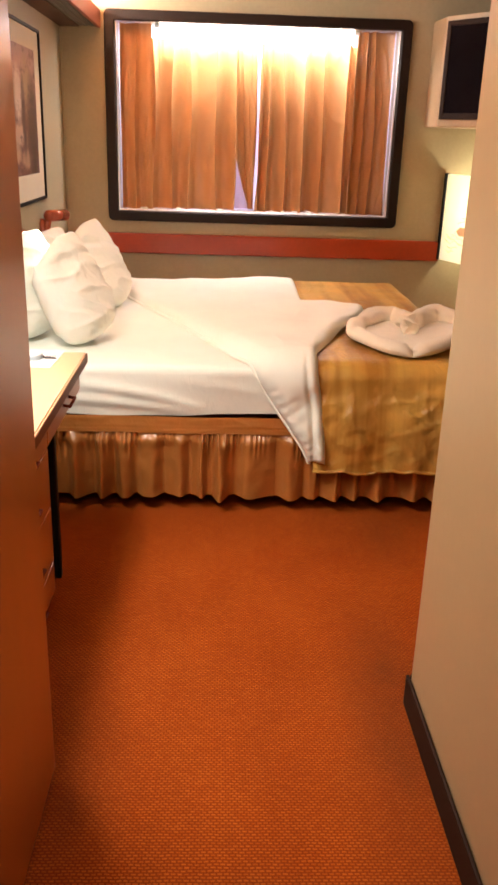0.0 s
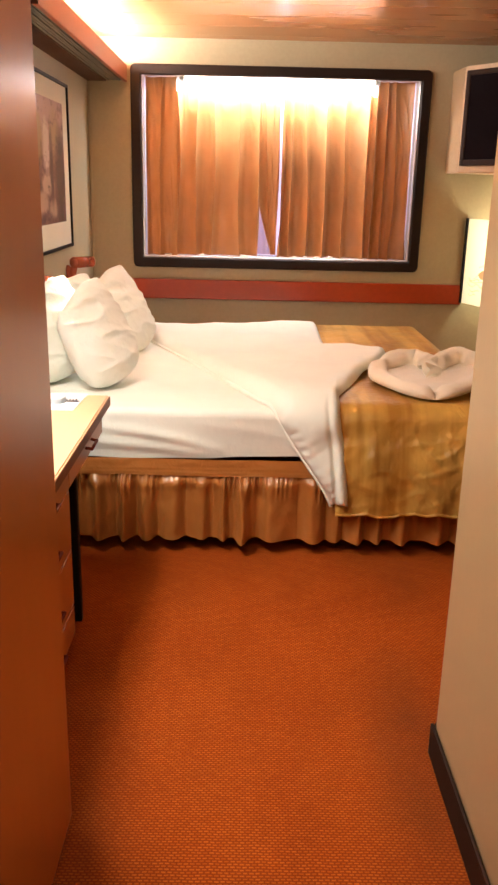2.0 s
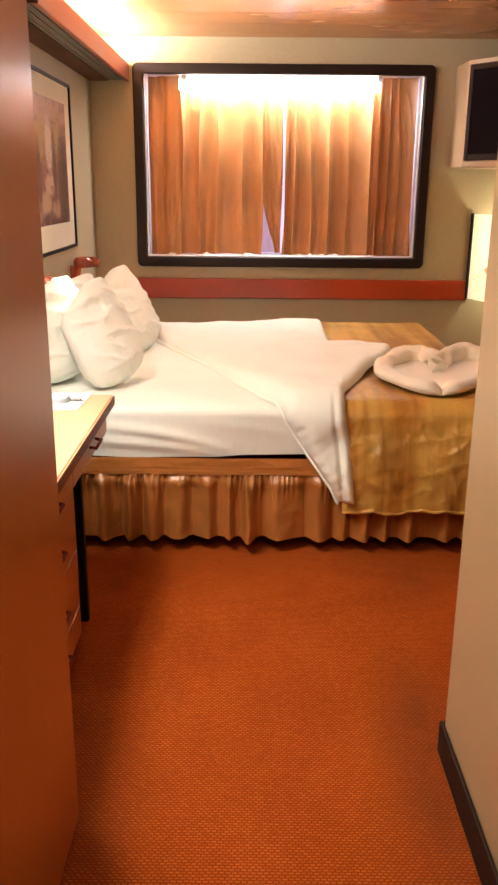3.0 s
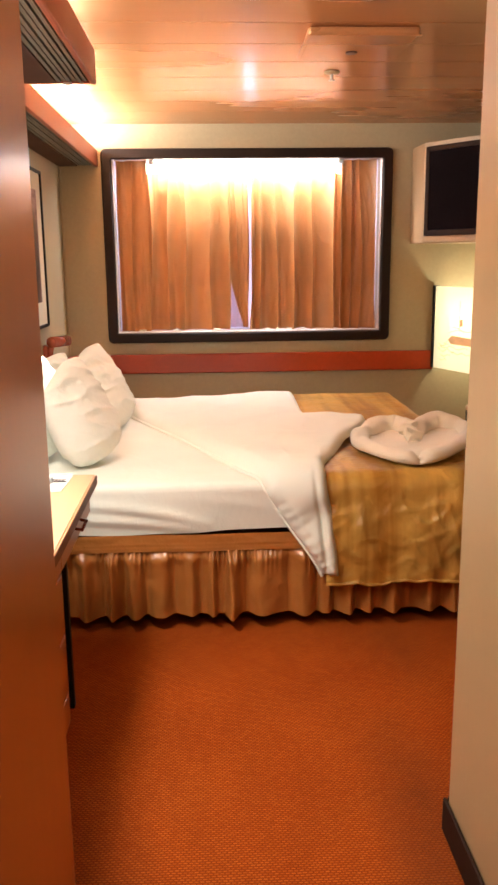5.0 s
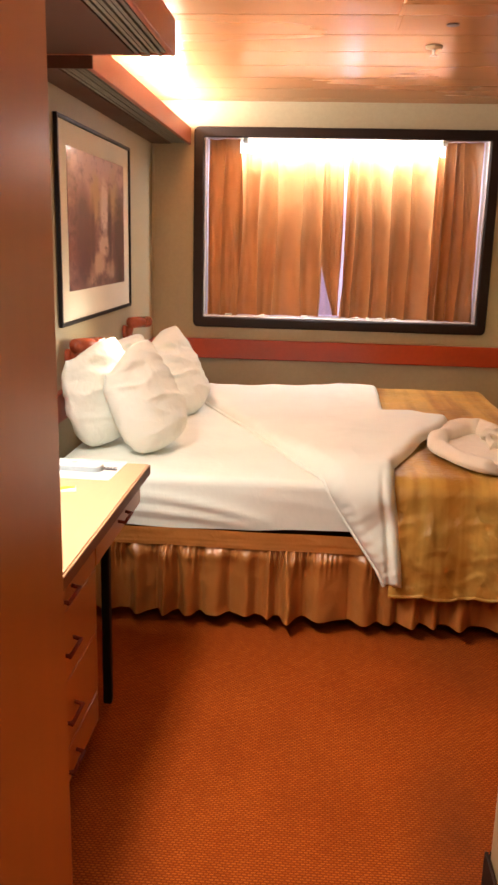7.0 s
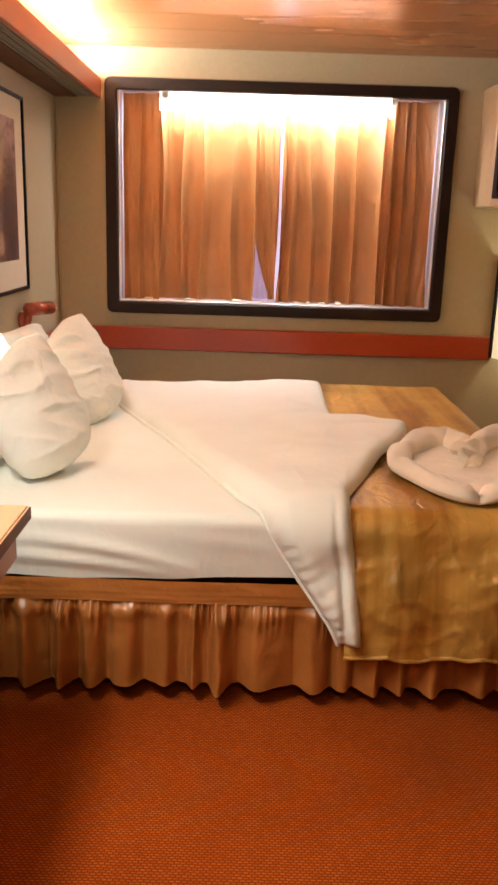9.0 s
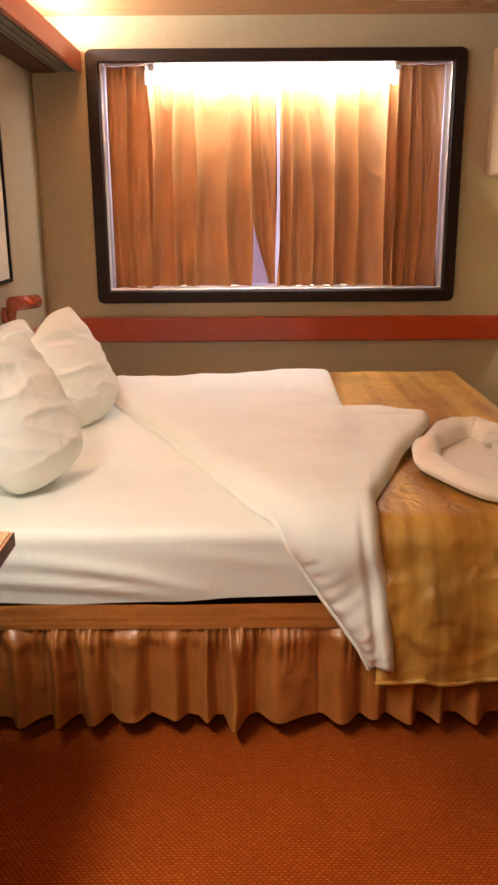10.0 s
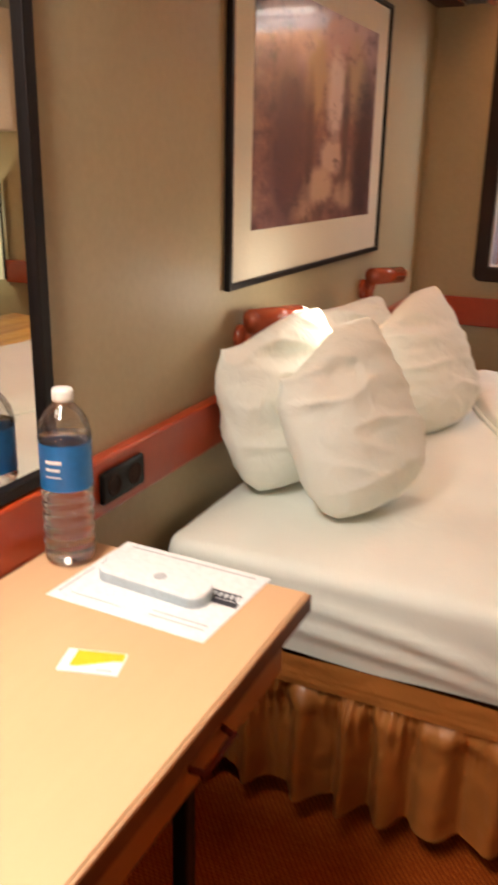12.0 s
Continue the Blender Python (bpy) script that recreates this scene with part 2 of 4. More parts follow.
M_CURTAIN = cloth("gold_satin_curtain", (0.52, 0.248, 0.094), rough=0.30, sheen=0.0, through=0.08, var=0.10, gloss=0.7)
M_SKIRT = cloth("bronze_satin_skirt", (0.38, 0.142, 0.033), rough=0.32, sheen=0.0, var=0.12, crumple=0.3, gloss=0.6)
M_LINEN = cloth("white_cotton", (0.84, 0.865, 0.795), rough=0.8, sheen=0.05, var=0.025, crumple=0.12)
M_PILLOW = cloth("white_pillow_cotton", (0.84, 0.865, 0.795), rough=0.8, sheen=0.05, var=0.03, crumple=0.5)
M_TOWEL = cloth("cream_terry_towel", (0.84, 0.77, 0.64), rough=0.95, sheen=0.4, var=0.05, crumple=0.3)
M_GOLD = cloth("gold_striped_coverlet", (0.60, 0.350, 0.075), stripes=0.3, pitch=10, rough=0.40, sheen=0.03, var=0.22, crumple=0.5, second=(0.60, 0.46, 0.26), gloss=0.5)
M_DESK = surface("pale_maple_laminate", (0.66, 0.41, 0.23), 0.38, var=0.04, scale=(6, 1.2, 6), fine=(60, 8, 60), grain=0.015, bump=0.015)
M_DRAWER = surface("reddish_wood_front", (0.17, 0.048, 0.012), 0.5, var=0.12, scale=(3, 1, 3), fine=(70, 5, 70), grain=0.06, bump=0.02, gloss=0.2)
M_HANDLE = surface("red_plastic_handle", (0.15, 0.020, 0.008), 0.65, var=0.08, bump=0.0, gloss=0.12)
M_LAMP = surface("red_brown_lamp_plastic", (0.36, 0.065, 0.025), 0.26, var=0.08, bump=0.0, coat=0.3)
M_MAT = surface("cream_mat_board", (0.72, 0.66, 0.53), 0.6, var=0.03, fine=(150, 150, 150), grain=0.03, bump=0.02)
M_ART = art_material()
M_CREAM = surface("cream_plastic", (0.48, 0.33, 0.19), 0.4, var=0.05, bump=0.02)
M_SCREEN = surface("dark_screen_glass", (0.010, 0.007, 0.008), 0.6, var=0.2, bump=0.0, gloss=0.0)
M_BEZEL = surface("dark_bezel", (0.030, 0.014, 0.009), 0.6, var=0.1, bump=0.0, gloss=0.1)
M_PAPER = surface("white_paper", (0.84, 0.84, 0.84), 0.7, var=0.02, bump=0.02)
M_INK = surface("dark_ink", (0.03, 0.03, 0.045), 0.6, bump=0.0)
M_FAINT = surface("pale_grey_ink", (0.5, 0.5, 0.52), 0.6, bump=0.0)
M_PHONE = surface("white_plastic", (0.80, 0.82, 0.83), 0.3, var=0.02, bump=0.0)
M_PHONESIDE = surface("blue_grey_plastic", (0.42, 0.50, 0.55), 0.35, var=0.03, bump=0.0)
M_YELLOW = surface("yellow_card", (0.72, 0.52, 0.02), 0.5, var=0.08, bump=0.0)
M_BLUE = surface("blue_label", (0.015, 0.15, 0.42), 0.35, var=0.12, scale=(25, 25, 25), bump=0.0)
M_PET, nt_pet, p_pet = nodes_of("clear_bottle_plastic")
pet_clear = add_node(nt_pet, "ShaderNodeBsdfTransparent", Color=(0.97, 0.95, 0.94, 1))
pet_gloss = add_node(nt_pet, "ShaderNodeBsdfGlossy", Roughness=0.06)
pet_edge = add_node(nt_pet, "ShaderNodeLayerWeight", Blend=0.22)
pet_mix = nt_pet.nodes.new("ShaderNodeMixShader")
pet_weak = nt_pet.nodes.new("ShaderNodeMath")
pet_weak.inputs[1].default_value = 0.55
pet_weak.operation = "MULTIPLY_ADD"
pet_weak.inputs[2].default_value = 0.06
nt_pet.links.new(pet_edge.outputs["Fresnel"], pet_weak.inputs[0])
nt_pet.links.new(pet_weak.outputs["Value"], pet_mix.inputs[0])
nt_pet.links.new(pet_clear.outputs["BSDF"], pet_mix.inputs[1])
nt_pet.links.new(pet_gloss.outputs["BSDF"], pet_mix.inputs[2])
pet_haze = add_node(nt_pet, "ShaderNodeBsdfDiffuse", Color=(0.85, 0.82, 0.78, 1))
pet_last = nt_pet.nodes.new("ShaderNodeMixShader")
pet_last.inputs[0].default_value = 0.012
nt_pet.links.new(pet_mix.outputs["Shader"], pet_last.inputs[1])
nt_pet.links.new(pet_haze.outputs["BSDF"], pet_last.inputs[2])
nt_pet.links.new(pet_last.outputs["Shader"], nt_pet.nodes["Material Output"].inputs["Surface"])
M_WATER = clear("clear_water", (1.0, 0.985, 0.98), 0.0, 1.33)
M_WHITECAP = surface("white_cap", (0.82, 0.78, 0.74), 0.4, var=0.03, bump=0.0)
M_TUBE = glowing("fluorescent_tube", (1.0, 0.95, 0.9), 12.0)
M_DAY = glowing("backlit_pane", (0.78, 0.74, 1.0), 0.9)
M_BULB = glowing("lit_bulb", (1.0, 0.93, 0.84), 6.0)
M_GLOW = glowing("top_glare_strip", (1.0, 0.97, 0.95), 1.7)
M_HOT = glowing("bare_bright_lamp", (0.62, 0.70, 1.0), 26.0)
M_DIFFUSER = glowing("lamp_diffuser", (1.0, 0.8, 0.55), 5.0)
M_PANEL = cloth("translucent_print_panel", (0.82, 0.80, 0.66), rough=0.6, sheen=0.0, through=0.5, var=0.03)
M_PANEL.node_tree.nodes["Principled BSDF"].inputs["Emission Color"].default_value = (1.0, 0.93, 0.68, 1)
M_PANEL.node_tree.nodes["Principled BSDF"].inputs["Emission Strength"].default_value = 0.75
M_HULL = surface("orange_print_ink", (0.62, 0.33, 0.14), 0.6, var=0.2, scale=(20, 20, 20), bump=0.0)
M_ROCK = surface("brown_print_ink", (0.55, 0.42, 0.26), 0.6, var=0.3, scale=(25, 25, 25), bump=0.0)
for ink, glow in ((M_HULL, (0.80, 0.47, 0.22, 1)), (M_ROCK, (0.62, 0.46, 0.28, 1))):
    ink.node_tree.nodes["Principled BSDF"].inputs["Emission Color"].default_value = glow
    ink.node_tree.nodes["Principled BSDF"].inputs["Emission Strength"].default_value = 0.5
M_DARKSTOOL = surface("black_leatherette", (0.015, 0.011, 0.01), 0.4, bump=0.03)
M_MIRROR, nt_mirror, p_mirror = nodes_of("mirror_glass")
p_mirror.inputs["Base Color"].default_value = (0.9, 0.9, 0.88, 1)
p_mirror.inputs["Metallic"].default_value, p_mirror.inputs["Roughness"].default_value = 1.0, 0.01

# ---- mesh helpers ----
BASE = {}


def thing(name, place, label, category, group="", kind=""):
    ob = new(name)
    ob.location = place
    ob.empty_display_size = 0.05
    BASE[ob] = Vector(place)
    return tagged(ob, label, category, group, kind)


def part(name, shape, material, parent=None, label="", smooth=False):
    """Links one mesh, given in the world's metres, under a thing or a part."""
    me = bpy.data.meshes.new(name)
    if isinstance(shape, tuple):
        me.from_pydata([tuple(v) for v in shape[0]], [], shape[1])
    else:
        bmesh.ops.recalc_face_normals(shape, faces=shape.faces[:])
        shape.to_mesh(me)
        shape.free()
    if parent is not None:
        off = BASE[parent]
        for v in me.vertices:
            v.co -= off
    if smooth:
        for poly in me.polygons:
            poly.use_smooth = True
    me.materials.append(material)
    ob = new(name, me)
    if parent is not None:
        ob.parent = parent
        BASE[ob] = BASE[parent]
    else:
        BASE[ob] = Vector((0, 0, 0))
    if label:
        ob["label"] = label
    return ob


def solid(a, b, bevel=0.0, seg=2, bm=None):
    bm = bm or bmesh.new()
    made = bmesh.ops.create_cube(bm, size=1.0)["verts"]
    for v in made:
        v.co = Vector([(a[i] + b[i]) / 2 + v.co[i] * (b[i] - a[i]) for i in range(3)])
    if bevel:
        edges = list({e for v in made for e in v.link_edges})
        bmesh.ops.bevel(bm, geom=edges, offset=bevel, segments=seg, affect="EDGES", profile=0.5)
    return bm


def boxes(*pairs, bevel=0.0):
    bm = bmesh.new()
    for a, b in pairs:
        solid(a, b, bevel, 2, bm)
    return bm


def structure(name, shape, material, label):
    return tagged(part(name, shape, material), label, name.split("_")[0], "", "structure")


def lathe(rings, centre, n=32):
    """A turned body from (radius, height) rings, closed at both ends."""
    vs, fs = [], []
    for r, z in rings:
        for i in range(n):
            a = 2 * math.pi * i / n
            vs.append((centre[0] + r * math.cos(a), centre[1] + r * math.sin(a), centre[2] + z))
    for k in range(len(rings) - 1):
        for i in range(n):
            j = (i + 1) % n
            fs.append((k * n + i, k * n + j, (k + 1) * n + j, (k + 1) * n + i))
    fs.append(tuple(range(n - 1, -1, -1)))
    fs.append(tuple((len(rings) - 1) * n + i for i in range(n)))
    return vs, fs


def sheet(fn, nu, nv):
    """A grid of points fn(u, v) for u and v from 0 to 1."""
    vs = [fn(i / nu, j / nv) for j in range(nv + 1) for i in range(nu + 1)]
    fs = [(j * (nu + 1) + i, j * (nu + 1) + i + 1, (j + 1) * (nu + 1) + i + 1, (j + 1) * (nu + 1) + i) for j in range(nv) for i in range(nu)]
    return vs, fs


def rod(a, b, r, n=12, bm=None):
    bm = bm or bmesh.new()
    a, b = Vector(a), Vector(b)
    turn = (b - a).to_track_quat("Z", "Y").to_matrix().to_4x4()
    bmesh.ops.create_cone(bm, cap_ends=True, segments=n, radius1=r, radius2=r, depth=(b - a).length, matrix=Matrix.Translation((a + b) / 2) @ turn)
    return bm


def round_ring(x0, x1, z0, z1, inset, radius, y_back, y_front, seg=8):
    """A picture-frame ring in the plane of y, with rounded outer corners and a softened front edge."""
    def loop(x0, x1, z0, z1, r, y):
        pts = []
        for cx, cz, a0 in ((x1 - r, z1 - r, 0), (x0 + r, z1 - r, 90), (x0 + r, z0 + r, 180), (x1 - r, z0 + r, 270)):
            for k in range(seg + 1):
                a = radians(a0 + 90 * k / seg)
                pts.append((cx + r * math.cos(a), y, cz + r * math.sin(a)))
        return pts
    e = 0.005
    loops = [loop(x0, x1, z0, z1, radius, y_back), loop(x0, x1, z0, z1, radius, y_front + e), loop(x0 + e, x1 - e, z0 + e, z1 - e, radius, y_front),
             loop(x0 + inset - e, x1 - inset + e, z0 + inset - e, z1 - inset + e, 0.012, y_front), loop(x0 + inset, x1 - inset, z0 + inset, z1 - inset, 0.008, y_front + e),
             loop(x0 + inset, x1 - inset, z0 + inset, z1 - inset, 0.008, y_back)]
    vs = [p for lp in loops for p in lp]
    n = len(loops[0])
    fs = []
    for k in range(len(loops)):
        k2 = (k + 1) % len(loops)
        for i in range(n):
            j = (i + 1) % n
            fs.append((k * n + i, k * n + j, k2 * n + j, k2 * n + i))
    return vs, fs


def wob(x, y, z=0.0):
    return noise.noise(Vector((x, y, z)))


def lerp_table(table, s):
    if s <= table[0][0]:
        return table[0][1]
    for (a, va), (b, vb) in zip(table, table[1:]):
        if s <= b:
            k = (s - a) / (b - a)
            return va + (vb - va) * k
    return table[-1][1]


def smoothstep(a, b, x):
    k = min(max((x - a) / (b - a), 0), 1)
    return k * k * (3 - 2 * k)

# ---- structure ----
XW, XE, YN, YS, ZC = -0.83, 1.98, 5.36, -1.55, 2.155
structure("floor", solid((-1.0, -1.7, -0.12), (2.15, 5.75, 0.0)), M_CARPET, "rust orange woven loop carpet with darker worn stains and painted shade by the desk")

# ceiling of wide planks, joints recessed
bm = boxes(((-1.0, -1.7, ZC + 0.008), (2.15, 5.75, ZC + 0.10)))
bm_planks = bmesh.new()
y = -1.41
while y < YN:
    solid((XW, y, ZC), (XE, min(y + 0.284, YN - 0.001), ZC + 0.010), 0.0, 1, bm_planks)
    y += 0.289
structure("ceiling", bm_planks, M_CEIL, "copper-toned plank ceiling with narrow grooves and soft gloss")
structure("ceiling_backing", bm, M_GROOVE, "dark backing behind the grooves of the ceiling planks")

WX0, WX1, WZ0, WZ1 = -0.515, 1.106, 0.930, 1.962
structure("wall_north", boxes(((-1.0, YN, 0), (WX0, YN + 0.12, ZC)), ((WX1, YN, 0), (2.15, YN + 0.12, ZC)), ((WX0, YN, 0), (WX1, YN + 0.12, WZ0)), ((WX0, YN, WZ1), (WX1, YN + 0.12, ZC))), M_WALL, "grey-beige painted cabin wall panel around the window")
structure("wall_west", boxes(((-1.0, YS, 0), (XW, YN, ZC))), M_WALL, "grey-beige painted cabin wall panel behind bed and desk")
structure("wall_east", boxes(((XE, 1.907, 0), (2.15, YN, ZC))), M_WALL, "grey-beige painted cabin wall panel beyond the bed foot")
structure("wall_south", boxes(((-1.0, -1.7, 0), (2.15, YS, ZC))), M_ENTRY, "beige laminate wall that closes the entry")
structure("partition_wall", solid((0.600, YS, 0), (2.15, 1.907, ZC), 0.004, 2), M_ENTRY, "smooth beige laminate partition beside the entry")
structure("baseboard", solid((0.588, YS, 0.0), (0.598, 1.916, 0.088), 0.004, 2), M_BASEB, "dark brown skirting along the foot of the partition")
structure("baseboard_end", solid((0.600, 1.909, 0.0), (1.97, 1.919, 0.088), 0.004, 2), M_BASEB, "dark brown skirting round the end of the partition")
structure("trim_rail_north", solid((XW + 0.035, YN - 0.032, 0.676), (1.452, YN - 0.001, 0.796), 0.006, 3), M_RED, "red lacquered wall rail below the window")
structure("trim_rail_west", solid((XW + 0.001, 1.665, 0.676), (XW + 0.032, YN - 0.001, 0.790), 0.006, 3), M_RED, "red lacquered wall rail behind desk and bed head")
structure("trim_corner", solid((XW + 0.001, YN - 0.012, 0.80), (XW + 0.012, YN - 0.001, 1.90), 0.003, 2), M_WALL, "narrow beige strip covering the corner joint")

# ---- window ----
win = thing("window_1", (0.29, YN, WZ0), "wide window with dark brown rounded frame and backlit recess", "window", "", "structure")
part("window_frame", round_ring(WX0 - 0.062, WX1 + 0.062, WZ0 - 0.062, WZ1 + 0.052, 0.058, 0.032, YN - 0.001, YN - 0.034), M_FRAME, win, "dark brown rounded frame")
part("inner_lip", round_ring(WX0 - 0.003, WX1 + 0.003, WZ0 - 0.003, WZ1 + 0.003, 0.008, 0.004, YN + 0.03, YN - 0.012, 2), M_SILVER, win, "thin silver inner lip")
D0, D1 = YN + 0.122, YN + 0.30
part("recess", boxes(((WX0 - 0.03, D0, WZ0 - 0.03), (WX0, D1, WZ1 + 0.03)), ((WX1, D0, WZ0 - 0.03), (WX1 + 0.03, D1, WZ1 + 0.03)), ((WX0, D0, WZ0 - 0.03), (WX1, D1, WZ0)), ((WX0, D0, WZ1), (WX1, D1, WZ1 + 0.03))), M_LINER, win, "pale liner of the recess")
part("pane", solid((WX0 - 0.03, D1, WZ0 - 0.03), (WX1 + 0.03, D1 + 0.02, WZ1 + 0.03)), M_DAY, win, "bluish backlit pane")
tube = thing("fluorescent_tube", (0.29, 5.43, 1.943), "bright white fluorescent tube at the top of the window recess", "lamp")
part("tube", rod((-0.27, 5.43, 1.948), (0.85, 5.43, 1.948), 0.011, 16), M_TUBE, tube)
part("socket", rod((-0.30, 5.43, 1.948), (-0.27, 5.43, 1.948), 0.014, 16), M_PHONE, tube)
part("socket", rod((0.85, 5.43, 1.948), (0.88, 5.43, 1.948), 0.014, 16), M_PHONE, tube)


def curtain(edges, z_top, z_bot, y, depth, seed, cut=0.0, top_wave=0.02, label="gold satin curtain hanging in loose folds in the window"):
    """A hung cloth whose crests stand at the given places across it, with rounded hollows between them."""
    x0, x1 = edges[0], edges[-1]
    ob = thing("curtain", ((x0 + x1) / 2, y, z_bot), label, "curtain", "window curtains")
    n = len(edges) - 1

    def at(u, v):
        k = min(int(u * n), n - 1)
        t = u * n - k
        drift = 0.030 * wob(k * 3.7 + seed, v * 1.3) * (1 - t) + 0.030 * wob((k + 1) * 3.7 + seed, v * 1.3) * t
        x = edges[k] + (edges[k + 1] - edges[k]) * t + drift * (0 < u < 1)
        deep = depth * (0.9 + 0.9 * wob(k * 5.3 + 0.4, seed)) * (0.55 + 0.45 * v)
        skew = 0.30 + 0.25 * wob(k * 2.9, seed + 4)
        q = t / skew * 0.5 if t < skew else 0.5 + (t - skew) / (1 - skew) * 0.5
        hollow = math.sin(math.pi * q) ** 0.8
        if cut:
            x += cut * max(v - 0.45, 0) ** 1.4 * (1 - u)
        tuck = 0.006 * (1 - abs(wob(u * n * 1.3 + 1.6 * v, v * 3.2 - u * 3, seed + 2))) ** 6
        crease = 0.007 * wob(x * 12, v * 4, seed + 5)
        z = z_top - (z_top - z_bot) * v + top_wave * wob(u * n * 1.3, seed + 9) * (1 - v)
        return (x, y + deep * (hollow - 0.4) + crease - tuck, z)
    part("cloth", sheet(at, n * 40, 70), M_CURTAIN, ob, "", True)
    return ob


curtain((-0.385, -0.320, -0.193, -0.100, 0.055, 0.178), 1.890, 0.932, 5.512, 0.082, 2.0)
curtain((0.150, 0.215, 0.298), 1.880, 0.940, 5.540, 0.022, 7.3, 0.30, label="gold satin curtain edge pulled aside at the gap")
curtain((0.318, 0.368, 0.470, 0.592, 0.705, 0.832, 0.905), 1.885, 0.930, 5.512, 0.082, 11.0)
ENDS = "gold satin end curtain pleated beside the window frame"
curtain((-0.500, -0.414, -0.318), 1.958, 0.932, 5.448, 0.052, 21.0, top_wave=0.004, label=ENDS)
curtain((0.872, 0.930, 0.994, 1.090), 1.958, 0.932, 5.448, 0.052, 26.0, top_wave=0.004, label=ENDS)
# added emissive strip: stands in for curtain tops burnt white by the tube
part("light_panel", solid((-0.335, 5.585, 1.80), (0.885, 5.595, WZ1 - 0.002)), M_GLOW, win, "added white glowing strip for the overexposed curtain tops")
hot = thing("window_lamp", (0.33, 5.56, 1.86), "short bare bluish-white lamp above the gap of the curtains", "lamp")
part("tube", rod((0.33, 5.570, 1.80), (0.33, 5.570, 1.940), 0.014, 16), M_HOT, hot, "", True)
part("socket", rod((0.33, 5.570, 1.940), (0.33, 5.570, 1.961), 0.017, 16), M_PHONE, hot, "white socket")
lining = thing("curtain_lining", (0.24, 5.57, WZ0), "pale lilac sheer lining behind the gap of the curtains", "curtain")
M_SHEER = cloth("lilac_sheer", (0.72, 0.60, 0.68), rough=0.7, sheen=0.0, through=0.6, var=0.05)
part("cloth", sheet(lambda u, v: (0.14 + 0.150 * u, 5.568 + 0.008 * math.sin(u * 16 + v * 3), 1.78 - 0.84 * v), 40, 30), M_SHEER, lining, "", True)
for x, w in ((-0.375, 0.045), (-0.165, 0.028), (0.095, 0.042), (0.415, 0.026), (0.480, 0.022), (0.553, 0.036), (0.640, 0.030)):
    bm = solid((x - w / 2, 5.440, WZ0 + 0.001), (x + w / 2, 5.462, WZ0 + 0.011), 0.004, 3)
    for v in bm.verts:
        v.co.z += 0.008 * max(wob(v.co.x * 60, 3.0), 0) * (v.co.z > WZ0 + 0.01)
    part("hem_tuck", bm, M_LINEN, lining, "white lining bunched on the sill", True)

# ---- coves above bed and desk ----
shelf = thing("cove_shelf", (XW, 4.3, 1.905), "brick-red cove shelf with grey underside along the wall", "shelf")
part("fascia", solid((-0.618, 3.205, 1.915), (-0.598, YN - 0.001, 2.008), 0.004), M_FASCIA, shelf)
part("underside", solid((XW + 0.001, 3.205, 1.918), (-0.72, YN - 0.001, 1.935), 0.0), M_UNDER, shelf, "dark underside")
part("vent_strip", boxes(*[((-0.715 + k * 0.0165, 3.205, 1.922 + 0.002 * (k % 2)), (-0.704 + k * 0.0165, YN - 0.002, 1.937)) for k in range(6)]), M_GREY, shelf, "ribbed grey strip")
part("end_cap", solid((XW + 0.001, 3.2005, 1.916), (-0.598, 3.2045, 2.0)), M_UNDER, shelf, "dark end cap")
part("cove_tray", solid((XW + 0.001, 3.36, 1.940), (-0.622, YN - 0.001, 1.952)), M_PHONE, shelf, "white tray holding the light")
part("light_tube", rod((-0.75, 3.40, 1.975), (-0.75, 5.30, 1.975), 0.013), M_TUBE, shelf, "lit tube")

bulk = thing("overhead_bulkhead", (XW, 2.4, 1.94), "brick-red overhead bulkhead with ribbed grey vent strip above the desk", "bulkhead")
part("fascia", solid((-0.342, 1.66, 1.953), (-0.322, 3.200, 2.066), 0.005), M_FASCIA, bulk)
part("end_panel", solid((XW + 0.001, 3.180, 1.955), (-0.343, 3.199, 2.060), 0.003), M_FASCIA, bulk)
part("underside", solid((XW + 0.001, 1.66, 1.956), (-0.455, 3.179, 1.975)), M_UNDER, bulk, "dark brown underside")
part("vent_strip", boxes(*[((-0.450 + k * 0.0175, 1.66, 1.958 + 0.003 * (k % 2)), (-0.438 + k * 0.0175, 3.178, 1.976)) for k in range(6)]), M_GREY, bulk, "ribbed grey metal vent strip")
part("latch", solid((-0.43, 3.165, 1.947), (-0.40, 3.178, 1.957), 0.003), M_SILVER, bulk, "small metal latch")
part("latch", solid((-0.375, 3.168, 1.949), (-0.362, 3.178, 1.957), 0.002), M_SILVER, bulk, "small metal latch")
part("cove_tray", solid((XW + 0.001, 1.66, 1.985), (-0.345, 3.178, 1.995)), M_PHONE, bulk, "white tray holding the light")
part("light_tube", rod((-0.62, 1.75, 2.025), (-0.62, 3.10, 2.025), 0.013), M_TUBE, bulk, "lit tube")

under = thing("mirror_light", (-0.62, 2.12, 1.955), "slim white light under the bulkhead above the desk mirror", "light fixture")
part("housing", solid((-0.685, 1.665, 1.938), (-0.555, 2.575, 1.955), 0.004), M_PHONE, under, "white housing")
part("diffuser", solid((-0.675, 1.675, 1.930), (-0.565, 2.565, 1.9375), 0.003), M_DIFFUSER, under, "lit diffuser")

